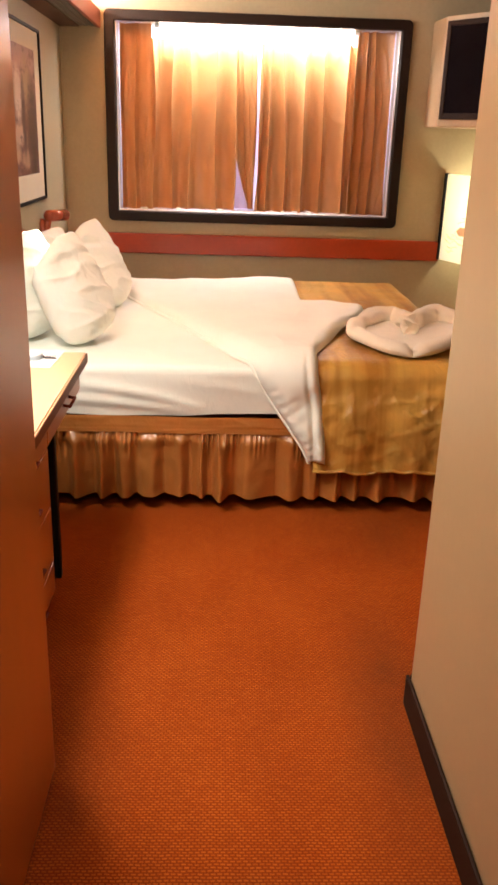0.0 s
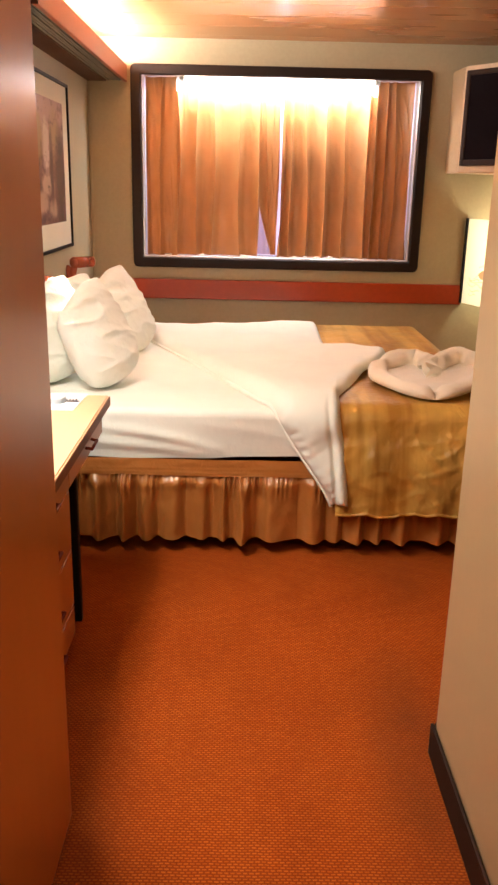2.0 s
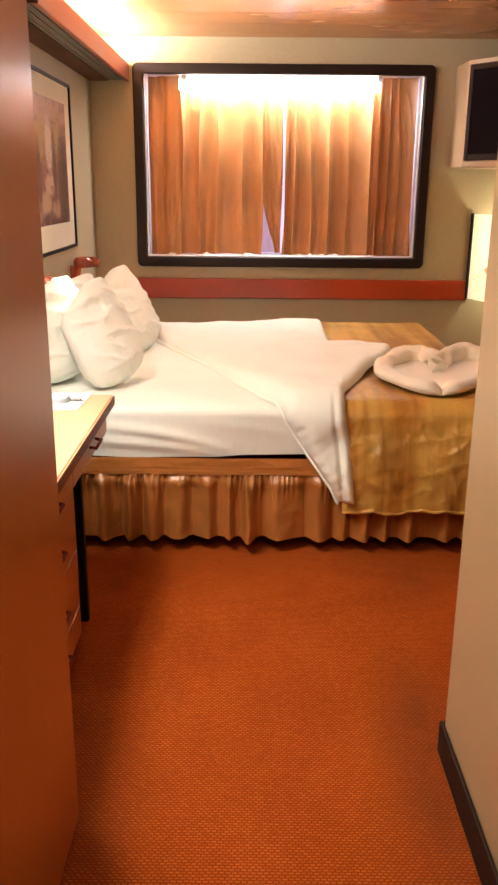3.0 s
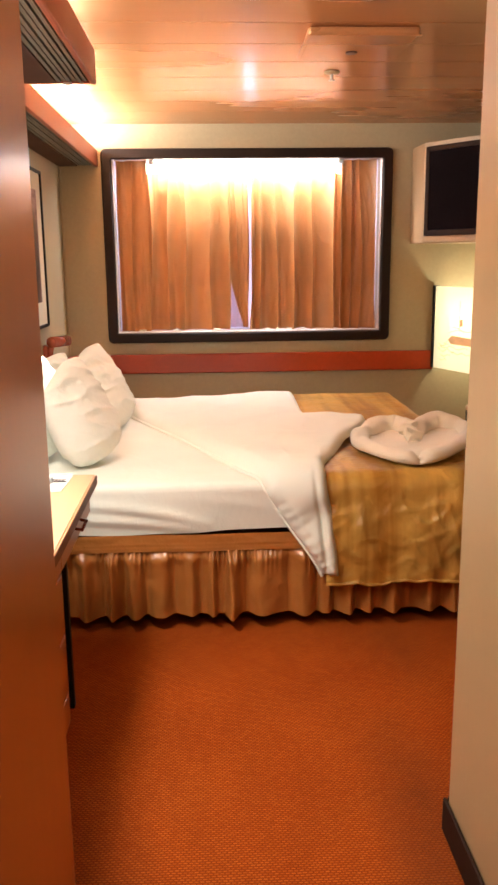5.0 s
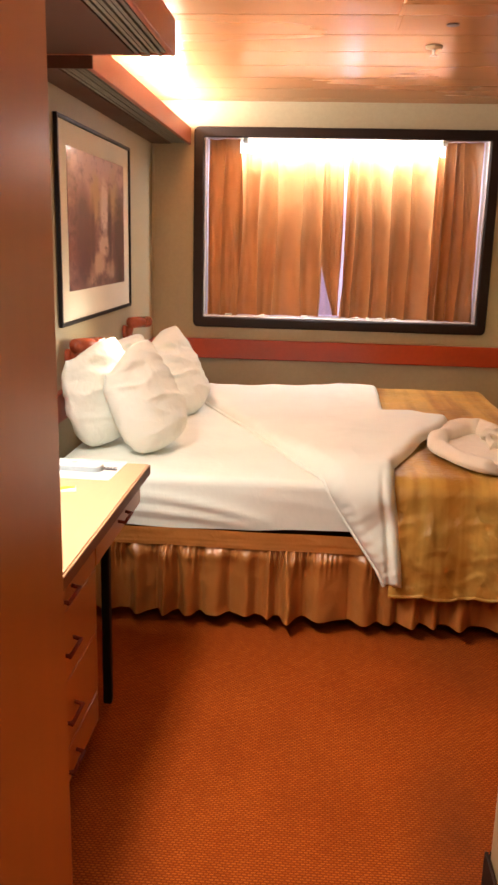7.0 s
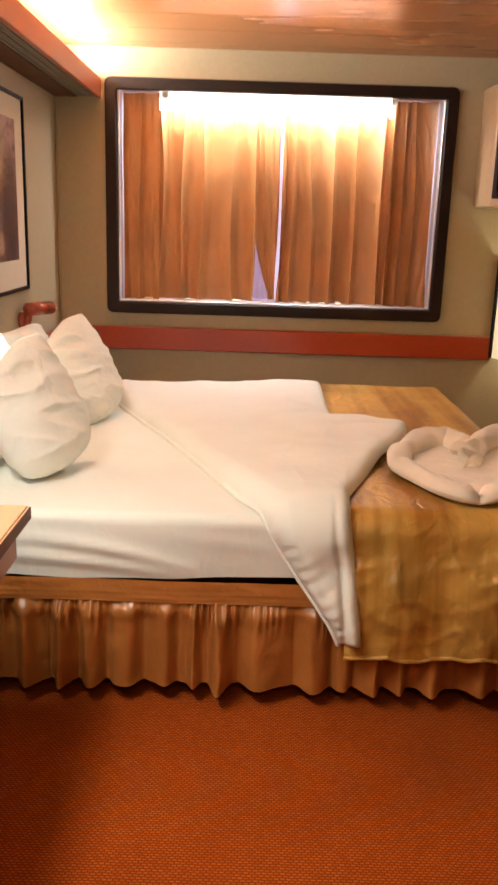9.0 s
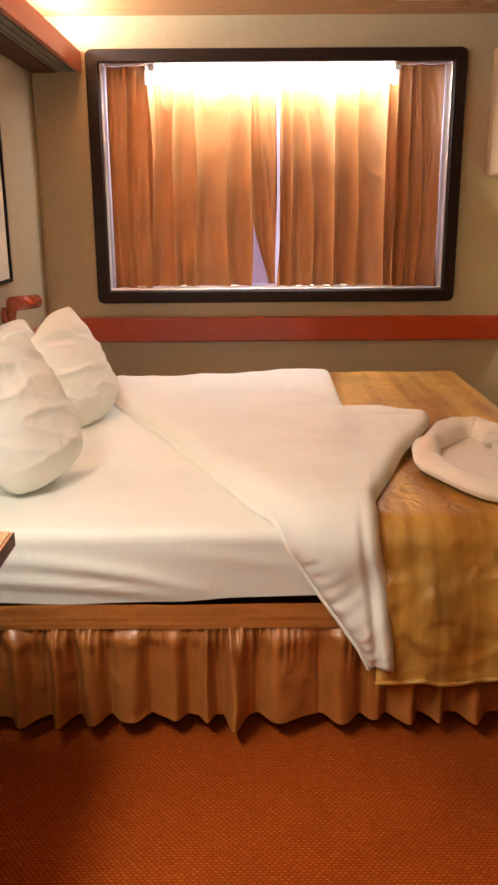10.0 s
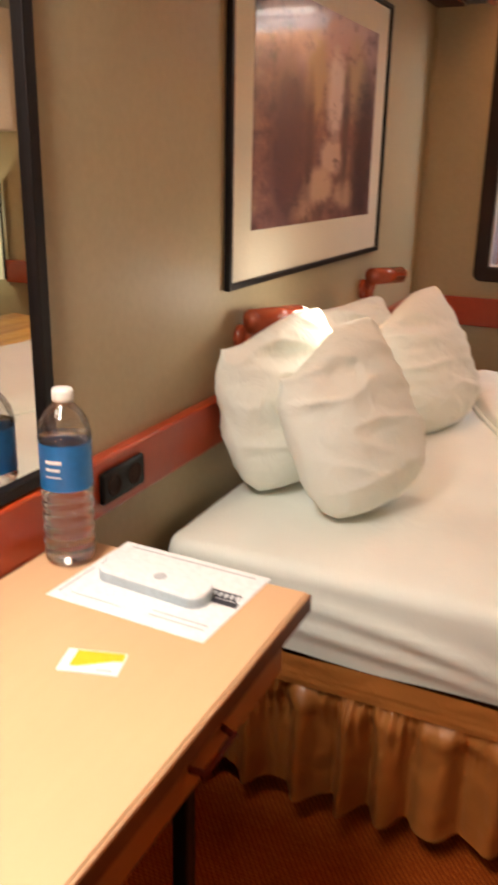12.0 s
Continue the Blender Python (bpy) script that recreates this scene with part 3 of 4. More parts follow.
# ---- ceiling fixtures ----
vent = thing("ceiling_panel", (0.60, 3.43, ZC), "shallow rectangular ceiling panel with bright rim", "ceiling fixture")
part("plate", solid((0.41, 3.25, ZC - 0.030), (0.80, 3.60, ZC - 0.001), 0.010, 3), M_CEIL, vent)
part("rim", boxes(((0.404, 3.244, ZC - 0.033), (0.806, 3.256, ZC - 0.0295)), ((0.404, 3.256, ZC - 0.033), (0.416, 3.596, ZC - 0.0295))), M_CEIL, vent, "pale rim")
part("detector", rod((0.60, 3.50, ZC - 0.034), (0.60, 3.50, ZC - 0.029), 0.022, 20), M_UNDER, vent, "dark slotted opening")
spr = thing("sprinkler", (0.595, 3.97, ZC), "small ceiling sprinkler head with pale rosette", "sprinkler")
part("rosette", lathe([(0.034, -0.001), (0.034, -0.006), (0.02, -0.012)], (0.595, 3.97, ZC)), M_CREAM, spr, "pale rosette", True)
part("stem", rod((0.595, 3.97, ZC - 0.032), (0.595, 3.97, ZC - 0.011), 0.006), M_SILVER, spr)
part("deflector", lathe([(0.014, -0.036), (0.014, -0.033)], (0.595, 3.97, ZC), 16), M_SILVER, spr)
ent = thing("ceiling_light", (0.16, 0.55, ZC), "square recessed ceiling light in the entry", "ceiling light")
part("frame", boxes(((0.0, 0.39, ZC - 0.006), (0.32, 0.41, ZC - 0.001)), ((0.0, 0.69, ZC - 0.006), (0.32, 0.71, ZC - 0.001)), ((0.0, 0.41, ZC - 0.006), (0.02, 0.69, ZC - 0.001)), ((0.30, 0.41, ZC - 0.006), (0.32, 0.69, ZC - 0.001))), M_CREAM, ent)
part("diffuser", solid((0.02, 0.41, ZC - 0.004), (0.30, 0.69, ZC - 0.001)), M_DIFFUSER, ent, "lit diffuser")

# ---- wardrobe at the entry ----
ward = thing("wardrobe", (-0.5, 0.2, 0), "tall orange-brown wood laminate wardrobe reaching the floor", "wardrobe")
part("body", solid((XW + 0.002, YS + 0.002, 0.012), (-0.258, 1.655, ZC - 0.002), 0.004), M_WOOD, ward)
part("door", solid((-0.2575, 0.10, 0.03), (-0.2535, 1.648, ZC - 0.03), 0.0015), M_WOOD, ward)
part("door", solid((-0.2575, YS + 0.03, 0.03), (-0.2535, 0.094, ZC - 0.03), 0.0015), M_WOOD, ward)
part("plinth", solid((XW + 0.002, YS + 0.002, 0.0), (-0.264, 1.650, 0.011)), M_BASEB, ward, "dark brown plinth strip")

# ---- bed ----
BX0, BX1, BY0, BY1, BZ = -0.79, 1.10, 3.10, 4.95, 0.562
bed = thing("bed", ((BX0 + BX1) / 2, (BY0 + BY1) / 2, 0), "double bed with white fitted sheet and gathered bronze skirt", "bed")
part("base", solid((BX0 + 0.06, BY0 + 0.12, 0.04), (BX1 - 0.06, BY1 - 0.02, 0.36), 0.01), M_UNDER, bed, "dark bed base")
part("mattress", solid((BX0 + 0.012, BY0 + 0.055, 0.375), (BX1, BY1, BZ - 0.006), 0.05, 4), M_LINEN, bed, "", True)


def round_corner(x, r=0.08):
    """How far the bed's front steps back at its rounded head corner."""
    d = min(max(x - BX0, 0.0), r)
    return r - math.sqrt(r * r - (r - d) ** 2)


def over_front(s, r=0.035):
    """Runs along the bed's top towards the front and down over its edge: s is metres past the rounded edge's start."""
    y_edge = BY0 + r
    if s <= 0:
        return y_edge - s, BZ, Vector((0, 0, 1))
    arc = r * math.pi / 2
    if s <= arc:
        a = s / r
        return y_edge - r * math.sin(a), BZ - r + r * math.cos(a), Vector((0, -math.sin(a), math.cos(a)))
    return BY0, BZ - r - (s - arc), Vector((0, -1, 0))


def sheet_point(u, v):
    x = BX0 + 0.004 + u * (0.60 - BX0)
    end = 0.200 - 0.010 * smoothstep(-0.05, 0.12, x) + 0.006 * wob(x * 5, 3.0)
    s = -1.78 + v * (1.78 + end)
    y, z, n = over_front(s, 0.022)
    lift = 0.005 + 0.002 * wob(x * 7, s * 7)
    k = smoothstep(0.02, 0.12, s)
    ridge = 0.0
    for x0, z0, x1, z1, h, w in ((-0.55, 0.50, 0.05, 0.40, 0.012, 0.018), (-0.30, 0.53, 0.30, 0.46, 0.006, 0.022), (-0.60, 0.44, 0.02, 0.385, 0.010, 0.014)):
        f = min(max((x - x0) / (x1 - x0), 0), 1)
        d = abs(z - (z0 + (z1 - z0) * f * f))
        ridge += h * math.exp(-(d / w) ** 2) * math.sin(math.pi * f) ** 0.6 if 0 < f < 1 else 0
    belly = 0.010 * k * smoothstep(0.30, -0.3, x)
    p = Vector((x, y + 0.10 * max(s - 0.03, 0), z)) + n * (lift + ridge * k + belly)
    p.y += round_corner(x) * smoothstep(-0.25, 0.0, s)
    if x < BX0 + 0.10:
        t = 1 - (x - BX0) / 0.10
        p.z -= 0.03 * t * t * (1 - k)
    return p


part("sheet", sheet(sheet_point, 150, 150), M_LINEN, bed, "white fitted sheet with loose creases", True)


def skirt_wave(a, v, seed):
    """How far the gathered cloth stands out at a metres along, v from the band (0) to the hem (1)."""
    f = a * 10.0 + 0.80 * wob(a * 3.7, seed) + 0.10 * wob(a * 11, seed + 3)
    k = math.floor(f)
    t = f - k
    size = 0.75 + 1.1 * wob(k * 4.7 + 0.5, seed + 5)
    pleat = (math.sin(math.pi * t) ** 2.2) * min(max(size, 0.45), 1.05)
    side = 0.30 * math.sin(2 * math.pi * t * 2 + seed + k) * (1 - 0.5 * v)
    pucker = math.sin(2 * math.pi * (a * 42 + 2.6 * wob(a * 9, seed + 7)) + 1.2 * wob(a * 6, v * 3, seed))
    rise = smoothstep(0.0, 0.22, v)
    return (0.040 + 0.036 * v) * (pleat + 0.35 * side) * (0.15 + 0.85 * rise) + 0.0085 * max(0.15, 0.5 + 1.6 * wob(a * 5, seed + 11)) * pucker * (1 - smoothstep(0.05, 0.50, v)) * smoothstep(0.0, 0.04, v) + 0.004 * wob(a * 24, v * 6, seed) + 0.010 * math.exp(-((v - 0.13) / 0.09) ** 2)


def skirt_front(u, v):
    x = BX0 + 0.01 + u * (BX1 - BX0)
    w = skirt_wave(x, v, 1.0)
    return (x + 0.006 * wob(x * 14, v * 3) * v, BY0 + 0.004 - w + round_corner(x), 0.318 - v * 0.262 + 0.012 * wob(x * 3.5, 4.0) * v)


def skirt_foot(u, v):
    y = BY0 - 0.01 + u * (BY1 - BY0)
    return (BX1 + 0.012 + skirt_wave(y, v, 8.0), y, 0.316 - v * 0.284)


def band_front(u, v):
    x = BX0 + 0.01 + u * (BX1 - BX0)
    stitch = 0.0007 * math.sin(v * 25) * (v > 0.45)
    return (x, BY0 - 0.006 - 0.002 * wob(u * 30, v * 3) - 0.006 * v - stitch + round_corner(x), 0.374 - 0.064 * v + 0.004 * wob(u * 6, 2.0))


part("skirt", sheet(skirt_front, 900, 30), M_SKIRT, bed, "gathered bronze satin skirt", True)
part("skirt", sheet(skirt_foot, 400, 20), M_SKIRT, bed, "gathered bronze satin skirt", True)
part("skirt_band", sheet(band_front, 200, 16), M_SKIRT, bed, "flat stitched band", True)
part("skirt_band", sheet(lambda u, v: (BX1 + 0.020 + 0.004 * v, BY0 - 0.01 + u * (BY1 - BY0), 0.368 - 0.064 * v), 60, 4), M_SKIRT, bed, "flat stitched band", True)

# ---- gold coverlet over the bed's foot ----
cover = thing("coverlet", (0.8, 3.9, BZ), "gold striped satin coverlet draped over the bed foot", "coverlet")


def over_foot(s, r=0.04):
    x_edge = BX1 - r
    if s <= 0:
        return x_edge + s, 0.0, Vector((0, 0, 1))
    arc = r * math.pi / 2
    if s <= arc:
        a = s / r
        return x_edge + r * math.sin(a), r - r * math.cos(a), Vector((math.sin(a), 0, math.cos(a)))
    return BX1, r + s - arc, Vector((1, 0, 0))


def cover_point(u, v):
    a = -0.60 + u * (0.60 + 0.42)
    b = -1.79 + v * (1.79 + 0.468 + 0.012 * wob(u * 9, 2.0))
    x, dx, nx = over_foot(a)
    y, z, ny = over_front(b, 0.045)
    drop = max(dx, BZ - z)
    n = (nx + ny).normalized()
    side = smoothstep(0.03, 0.16, b)
    fold = 0.012 * wob(x * 7 + 0.4 * z, z * 4, 3.3) * side + 0.014 * (1 - abs(wob(x * 9 + z * 5, z * 4 - x * 2, 1.1))) ** 4 * side + 0.010 * (1 - abs(wob(x * 8 - z * 10, z * 5 + x * 4, 6.1))) ** 5 * side + 0.003 * wob(x * 24, z * 14, 4.0) * side + 0.0035 * wob(x * 6, y * 6, 2.0) + 0.010 * side * smoothstep(0.30, 0.46, b) * wob(x * 7, 9.0)
    p = Vector((x, y, BZ - drop)) + n * (0.034 + fold + 0.046 * smoothstep(0.10, 0.30, b))
    if dx > 0.03 and b > 0.03:
        p += Vector((0.02, -0.02, 0)) * min(dx, BZ - z) / 0.4
    return p


part("cloth", sheet(cover_point, 200, 240), M_GOLD, cover, "", True)


def cover_hem(u, v):
    p = cover_point(u, 1.0)
    a = 2 * math.pi * v
    return p + Vector((0, 0.006 * math.cos(a), 0.006 * math.sin(a)))


part("hem", sheet(cover_hem, 200, 8), M_GOLD, cover, "rolled stitched hem", True)

# ---- white duvet turned back across the bed ----
duvet = thing("duvet", (0.1, 4.0, BZ), "puffy white cotton duvet with one corner turned down", "duvet")
S_OF = lambda y: BY0 + 0.045 - y
LEFT = [(S_OF(4.955), -0.50), (S_OF(4.43), -0.372), (S_OF(4.11), -0.225), (S_OF(3.86), -0.102), (S_OF(3.45), 0.072), (S_OF(3.20), 0.172), (0.0, 0.207), (0.10, 0.267), (0.20, 0.335), (0.30, 0.410), (0.372, 0.452)]
RIGHT = [(S_OF(4.955), 0.520), (S_OF(4.30), 0.505), (S_OF(4.10), 0.510), (S_OF(4.04), 0.62), (S_OF(3.96), 0.770), (S_OF(3.86), 0.745), (S_OF(3.54), 0.600), (S_OF(3.20), 0.470), (0.04, 0.462), (0.15, 0.487), (0.30, 0.500), (0.372, 0.505)]


def duvet_point(u, v):
    s = LEFT[0][0] + v * (0.372 - LEFT[0][0])
    xl = (lerp_table(LEFT, s - 0.05) + 2 * lerp_table(LEFT, s) + lerp_table(LEFT, s + 0.05)) / 4
    xr = lerp_table(RIGHT, s)
    w = xr - xl
    x = xl + w * u
    y, z, n = over_front(s, 0.045)
    d = min(u * w, (1 - u) * w, (0.372 - s) * 0.9 + 0.0, 0.10)
    dome = (1 - math.exp(-max(d, 0) / 0.012))
    side = smoothstep(0.0, 0.10, s)
    puff = 0.036 * dome + 0.014 * dome * wob(x * 4, s * 4, 5.0) + 0.005 * dome * (1 - abs(wob(x * 3 + 2.2 * s, s * 3 - x * 3, 8.0))) ** 4
    puff += 0.006 * dome * wob(x * 11 + s * 6, s * 9, 2.0) * (0.4 + side)
    puff += 0.007 * dome * smoothstep(-0.05, 0.10, s) * math.sin(2 * math.pi * (s + 0.5 * x + 0.03 * wob(x * 6, s * 7)) * 24) * math.exp(-u * w / 0.045)
    puff += 0.006 * dome * side * wob(x * 16 - 7 * s, s * 4, 6.0)
    valley = math.exp(-((x - (xr - 0.045)) / 0.012) ** 2) * side
    puff -= 0.015 * valley
    flap = smoothstep(0.50, 0.62, x) * smoothstep(S_OF(4.2), S_OF(4.0), s) * smoothstep(S_OF(3.3), S_OF(3.6), s)
    puff += 0.018 * flap
    back = smoothstep(S_OF(4.75), S_OF(4.955), s)
    rise = 0.35 + 0.65 * smoothstep(0.0, 0.07, u * w)
    return Vector((x, y, z - 0.05 * back * back)) + n * (0.006 + (0.008 + 0.026 * smoothstep(-0.10, 0.46, x) * (1 - 0.4 * side)) * rise + 0.034 * smoothstep(0.12, 0.34, s) + puff)


part("cloth", sheet(duvet_point, 150, 240), M_LINEN, duvet, "", True)


def duvet_edge(u, v):
    """The rolled seam along the turned-back edge."""
    p = duvet_point(0.0, u)
    a = 2 * math.pi * v
    r = 0.008 + 0.003 * wob(u * 18, 3.0)
    return p + Vector((r * math.cos(a), 0.3 * r * math.cos(a), r * math.sin(a)))


part("seam_edge", sheet(duvet_edge, 220, 10), M_LINEN, duvet, "rolled white seam edge", True)
# ---- pillows ----


def pillow(centre, lean, turn, roll, w, h, t, seed, tilt, label):
    """A stuffed pillow with soft ears, a tapered foot and creases. It stands on its lower edge and leans back by lean degrees."""
    m = Matrix.Translation(centre) @ Matrix.Rotation(radians(turn), 4, "Z") @ Matrix.Rotation(radians(-lean), 4, "Y") @ Matrix.Rotation(radians(roll), 4, "X")
    ob = thing("pillow", centre, label, "pillow", "pillows on the bed")
    n = 64
    vs, fs = [], []
    for sgn in (1, -1):
        for j in range(n + 1):
            for i in range(n + 1):
                u, v = 2 * i / n - 1, 2 * j / n - 1
                low, high = max(-v, 0), max(v, 0)
                fat = max((1 - abs(u) ** 3) * (1 - abs(v) ** 3), 0) ** 0.62
                d = sgn * fat * t / 2 * (1 - 0.25 * v)
                edge = (1 - fat) ** 2
                soft = min(fat * 1.8, 1)
                cre = 0.008 * wob(u * 1.5 + seed, v * 1.9, sgn * 3.0) + 0.005 * wob(u * 1.6 + seed, v * 6 + 1.5 * u, sgn) + 0.0018 * wob(u * 5, v * 11 + 3 * u, seed)
                near = 1 - (0.070 + 0.060 * u) * (abs(u) * abs(v)) ** 3
                dent = -0.024 * math.exp(-((u - 0.05) / 0.60) ** 2 - ((v - 0.62 + 0.22 * u) / 0.13) ** 2) * (sgn > 0)
                fold = 0.011 * (1 - abs(wob(u * 0.8 + seed, v * 2.6 + 0.9 * u, sgn * 2.0))) ** 4 + 0.002 * (1 - abs(wob(u * 2.2 + v, v * 2.0 - 1.2 * u + seed, sgn * 5.0))) ** 4
                taper = 1 - 0.27 * low ** 2.0 - 0.02 * (1 - v * v) + 0.03 * math.sin(3.1 * max(low, 0)) - 0.08 * high ** 3
                ear = (abs(u) * high) ** 3.5
                sag = -0.016 * high ** 3 * (1 - u * u)
                foot = 0.018 * low ** 4 * abs(u) ** 3
                wave = 0.010 * edge * wob(u * 3, v * 3, seed)
                x = d + (cre + sgn * fold) * soft + dent * fat + 0.016 * ear + wave
                vs.append(m @ Vector((x, u * w / 2 * taper * near - 0.004 * ear * u + wave * 0.6, v * h / 2 * near + tilt * (2 * smoothstep(-1.0, 0.45, u) - 1) * high ** 2 + sag + 0.004 * ear + foot)))
    k = (n + 1) ** 2
    for half in (0, 1):
        for j in range(n):
            for i in range(n):
                a = half * k + j * (n + 1) + i
                q = (a, a + 1, a + n + 2, a + n + 1)
                fs.append(q if half == 0 else q[::-1])
    bm = bmesh.new()
    made = [bm.verts.new(v) for v in vs]
    for q in fs:
        bm.faces.new([made[k] for k in q])
    bmesh.ops.remove_doubles(bm, verts=bm.verts[:], dist=0.0002)
    part("case", bm, M_PILLOW, ob, "", True)
    return ob


pillow((-0.675, 3.53, 0.770), 12, -20, 6, 0.42, 0.39, 0.16, 1.0, 0.020, "plump white pillow leaning at the bed head under the lit lamp")
pillow((-0.480, 3.455, 0.762), 24, -30, 9, 0.37, 0.39, 0.155, 4.0, 0.042, "creased white pillow propped in front of another")
pillow((-0.690, 4.13, 0.740), 14, -14, 3, 0.45, 0.40, 0.16, 7.0, 0.0, "plump white pillow leaning at the bed head under the unlit lamp")
pillow((-0.495, 4.19, 0.742), 24, -26, 8, 0.41, 0.40, 0.16, 10.0, 0.038, "creased white pillow propped in front of another")

# ---- towel folded into a heart ----
towel = thing("folded_towel", (0.86, 3.53, BZ + 0.03), "cream towel rolled and folded into a heart on the coverlet", "towel")


def heart_half(side):
    """One rolled lobe: from the low tip out round the side and back into the middle."""
    base = [(0.0, -0.36), (0.10, -0.27), (0.20, -0.10), (0.275, 0.06), (0.275, 0.22), (0.20, 0.345), (0.10, 0.37), (0.035, 0.27), (0.012, 0.17)]
    pts = [Vector((0.878 + side * px * 0.84 + 0.15 * py, 3.425 + py * 0.78 + 0.13 * side * px, 0)) for px, py in base]
    out = []
    for k in range(len(pts) - 1):
        p0, p1, p2, p3 = pts[max(k - 1, 0)], pts[k], pts[k + 1], pts[min(k + 2, len(pts) - 1)]
        for j in range(8):
            q = j / 8
            out.append(0.5 * (2 * p1 + (p2 - p0) * q + (2 * p0 - 5 * p1 + 4 * p2 - p3) * q * q + (3 * p1 - p0 - 3 * p2 + p3) * q ** 3))
    out.append(pts[-1])
    return out


def lobe(side):
    path = heart_half(side)
    n = len(path)

    def at(u, v):
        k = min(int(u * (n - 1)), n - 2)
        f = u * (n - 1) - k
        c = path[k].lerp(path[k + 1], f)
        d = (path[k + 1] - path[k]).normalized()
        out = Vector((d.y, -d.x, 0)) * side
        a = 2 * math.pi * v
        back = smoothstep(0.30, 0.70, u) * (1 - smoothstep(0.93, 1.0, u))
        r = 0.034 * min(math.sin(math.pi * min(max(u, 0.0), 1)) * 5, 1) ** 0.6 + 0.008 * wob(u * 14, math.cos(a) * 1.5, side * 4.0) * math.sin(math.pi * u)
        return c + out * (r * 1.15 * math.cos(a)) + Vector((0, 0, BZ + 0.046 + (0.7 + 0.5 * back) * r + (0.75 + 0.55 * back) * r * math.sin(a)))
    return sheet(at, 90, 20)


part("roll", lobe(1), M_TOWEL, towel, "", True)
part("roll", lobe(-1), M_TOWEL, towel, "", True)


def heart_fill(u, v):
    left, right = heart_half(-1), heart_half(1)
    k = min(int(v * 44), len(left) - 1)
    p = left[k].lerp(right[k], u)
    return (p.x, p.y, BZ + 0.072 + 0.006 * wob(p.x * 14, p.y * 14))


part("flat_fold", sheet(heart_fill, 30, 40), M_TOWEL, towel, "", True)


def knot(u, v):
    """A rolled edge that snakes forward over the middle of the heart."""
    a = 2 * math.pi * v
    r = (0.013 + 0.004 * wob(u * 9, 2.0)) * min(1.0, 6 * u + 0.3, 6 * (1 - u) + 0.3)
    x = 0.868 + (0.036 - 0.010 * u) * math.sin(u * 17) + 0.012 * wob(u * 7, 5.0)
    return (x + r * math.cos(a), 3.575 - 0.17 * u + 0.4 * r * math.cos(a), BZ + 0.112 - 0.025 * u + 0.012 * math.sin(u * 23) + 1.3 * r * math.sin(a))


part("gathered_knot", sheet(knot, 120, 12), M_TOWEL, towel, "crumpled gathered knot", True)

# ---- framed forest picture over the bed head ----
PY0, PY1, PZ0, PZ1 = 3.500, 4.690, 1.042, 1.812
pic = thing("framed_picture", (XW, 4.17, PZ0), "large framed forest print with cream mat and thin black frame", "picture")
FX = XW + 0.018
part("backing", solid((XW + 0.001, PY0 + 0.004, PZ0 + 0.004), (FX - 0.014, PY1 - 0.004, PZ1 - 0.004)), M_BLACK, pic)
for a, b in (((XW + 0.001, PY0 - 0.012, PZ0 - 0.012), (FX, PY0 + 0.003, PZ1 + 0.012)), ((XW + 0.001, PY1 - 0.003, PZ0 - 0.012), (FX, PY1 + 0.012, PZ1 + 0.012)), ((XW + 0.001, PY0 + 0.003, PZ1 - 0.003), (FX, PY1 - 0.003, PZ1 + 0.012)), ((XW + 0.001, PY0 + 0.003, PZ0 - 0.012), (FX, PY1 - 0.003, PZ0 + 0.003))):
    part("frame_bar", solid(a, b, 0.002), M_BLACK, pic)
part("mat_board", solid((FX - 0.014, PY0 + 0.003, PZ0 + 0.003), (FX - 0.010, PY1 - 0.003, PZ1 - 0.003)), M_MAT, pic, "cream mat")
AX = FX - 0.0085
art = part("print", solid((FX - 0.010, 3.622, 1.162), (AX, 4.575, 1.722)), M_ART, pic, "mauve and brown forest print")


# ---- reading lamps ----


def reading_lamp(y, lit):
    ob = thing("reading_lamp", (XW, y, 0.86), "lit red-brown wall reading lamp shining on the pillows" if lit else "unlit red-brown wall reading lamp with angled head", "wall lamp", "reading lamps")
    part("wall_plate", lathe([(0.034, 0.0), (0.034, 0.012), (0.026, 0.02)], (0, 0, 0), 24), M_LAMP, ob, "", True)
    plate = ob.children[0]
    plate.matrix_basis = pose(0.001, -0.02, 0.045, 0, 90, 0)
    for v in plate.data.vertices:
        v.co += Vector((XW, y, 0.86))
    arm = part("arm", rod((XW + 0.02, y - 0.02, 0.85), (XW + 0.045, y - 0.02, 0.955), 0.017, 16), M_LAMP, ob, "", True)
    bm = rod((XW + 0.045, y - 0.06, 0.955), (XW + 0.10, y + 0.14, 0.945), 0.029, 24)
    bmesh.ops.bevel(bm, geom=[e for e in bm.edges if len(e.link_faces) == 2 and e.calc_face_angle(0) > 1.0], offset=0.010, segments=3, affect="EDGES")
    head = part("head", bm, M_LAMP, ob, "tubular head", True)
    bm = rod((XW + 0.10, y + 0.138, 0.945), (XW + 0.104, y + 0.152, 0.944), 0.022, 20)
    part("lens", bm, M_BULB if lit else M_CREAM, ob, "glowing opening" if lit else "cream opening")
    return ob


reading_lamp(3.60, True)
reading_lamp(4.60, False)
# glare of the lit lamp on the pillow's ear, added as an emissive globe
lit = thing("lamp_bulb", (-0.665, 3.70, 0.93), "added glowing globe for the reading lamp's glare on the pillow", "bulb")
part("globe", lathe([(0.006, -0.05), (0.026, -0.042), (0.040, -0.018), (0.044, 0.004), (0.038, 0.030), (0.024, 0.046), (0.005, 0.051)], (-0.69, 3.665, 0.922), 24), M_BULB, lit, "", True)

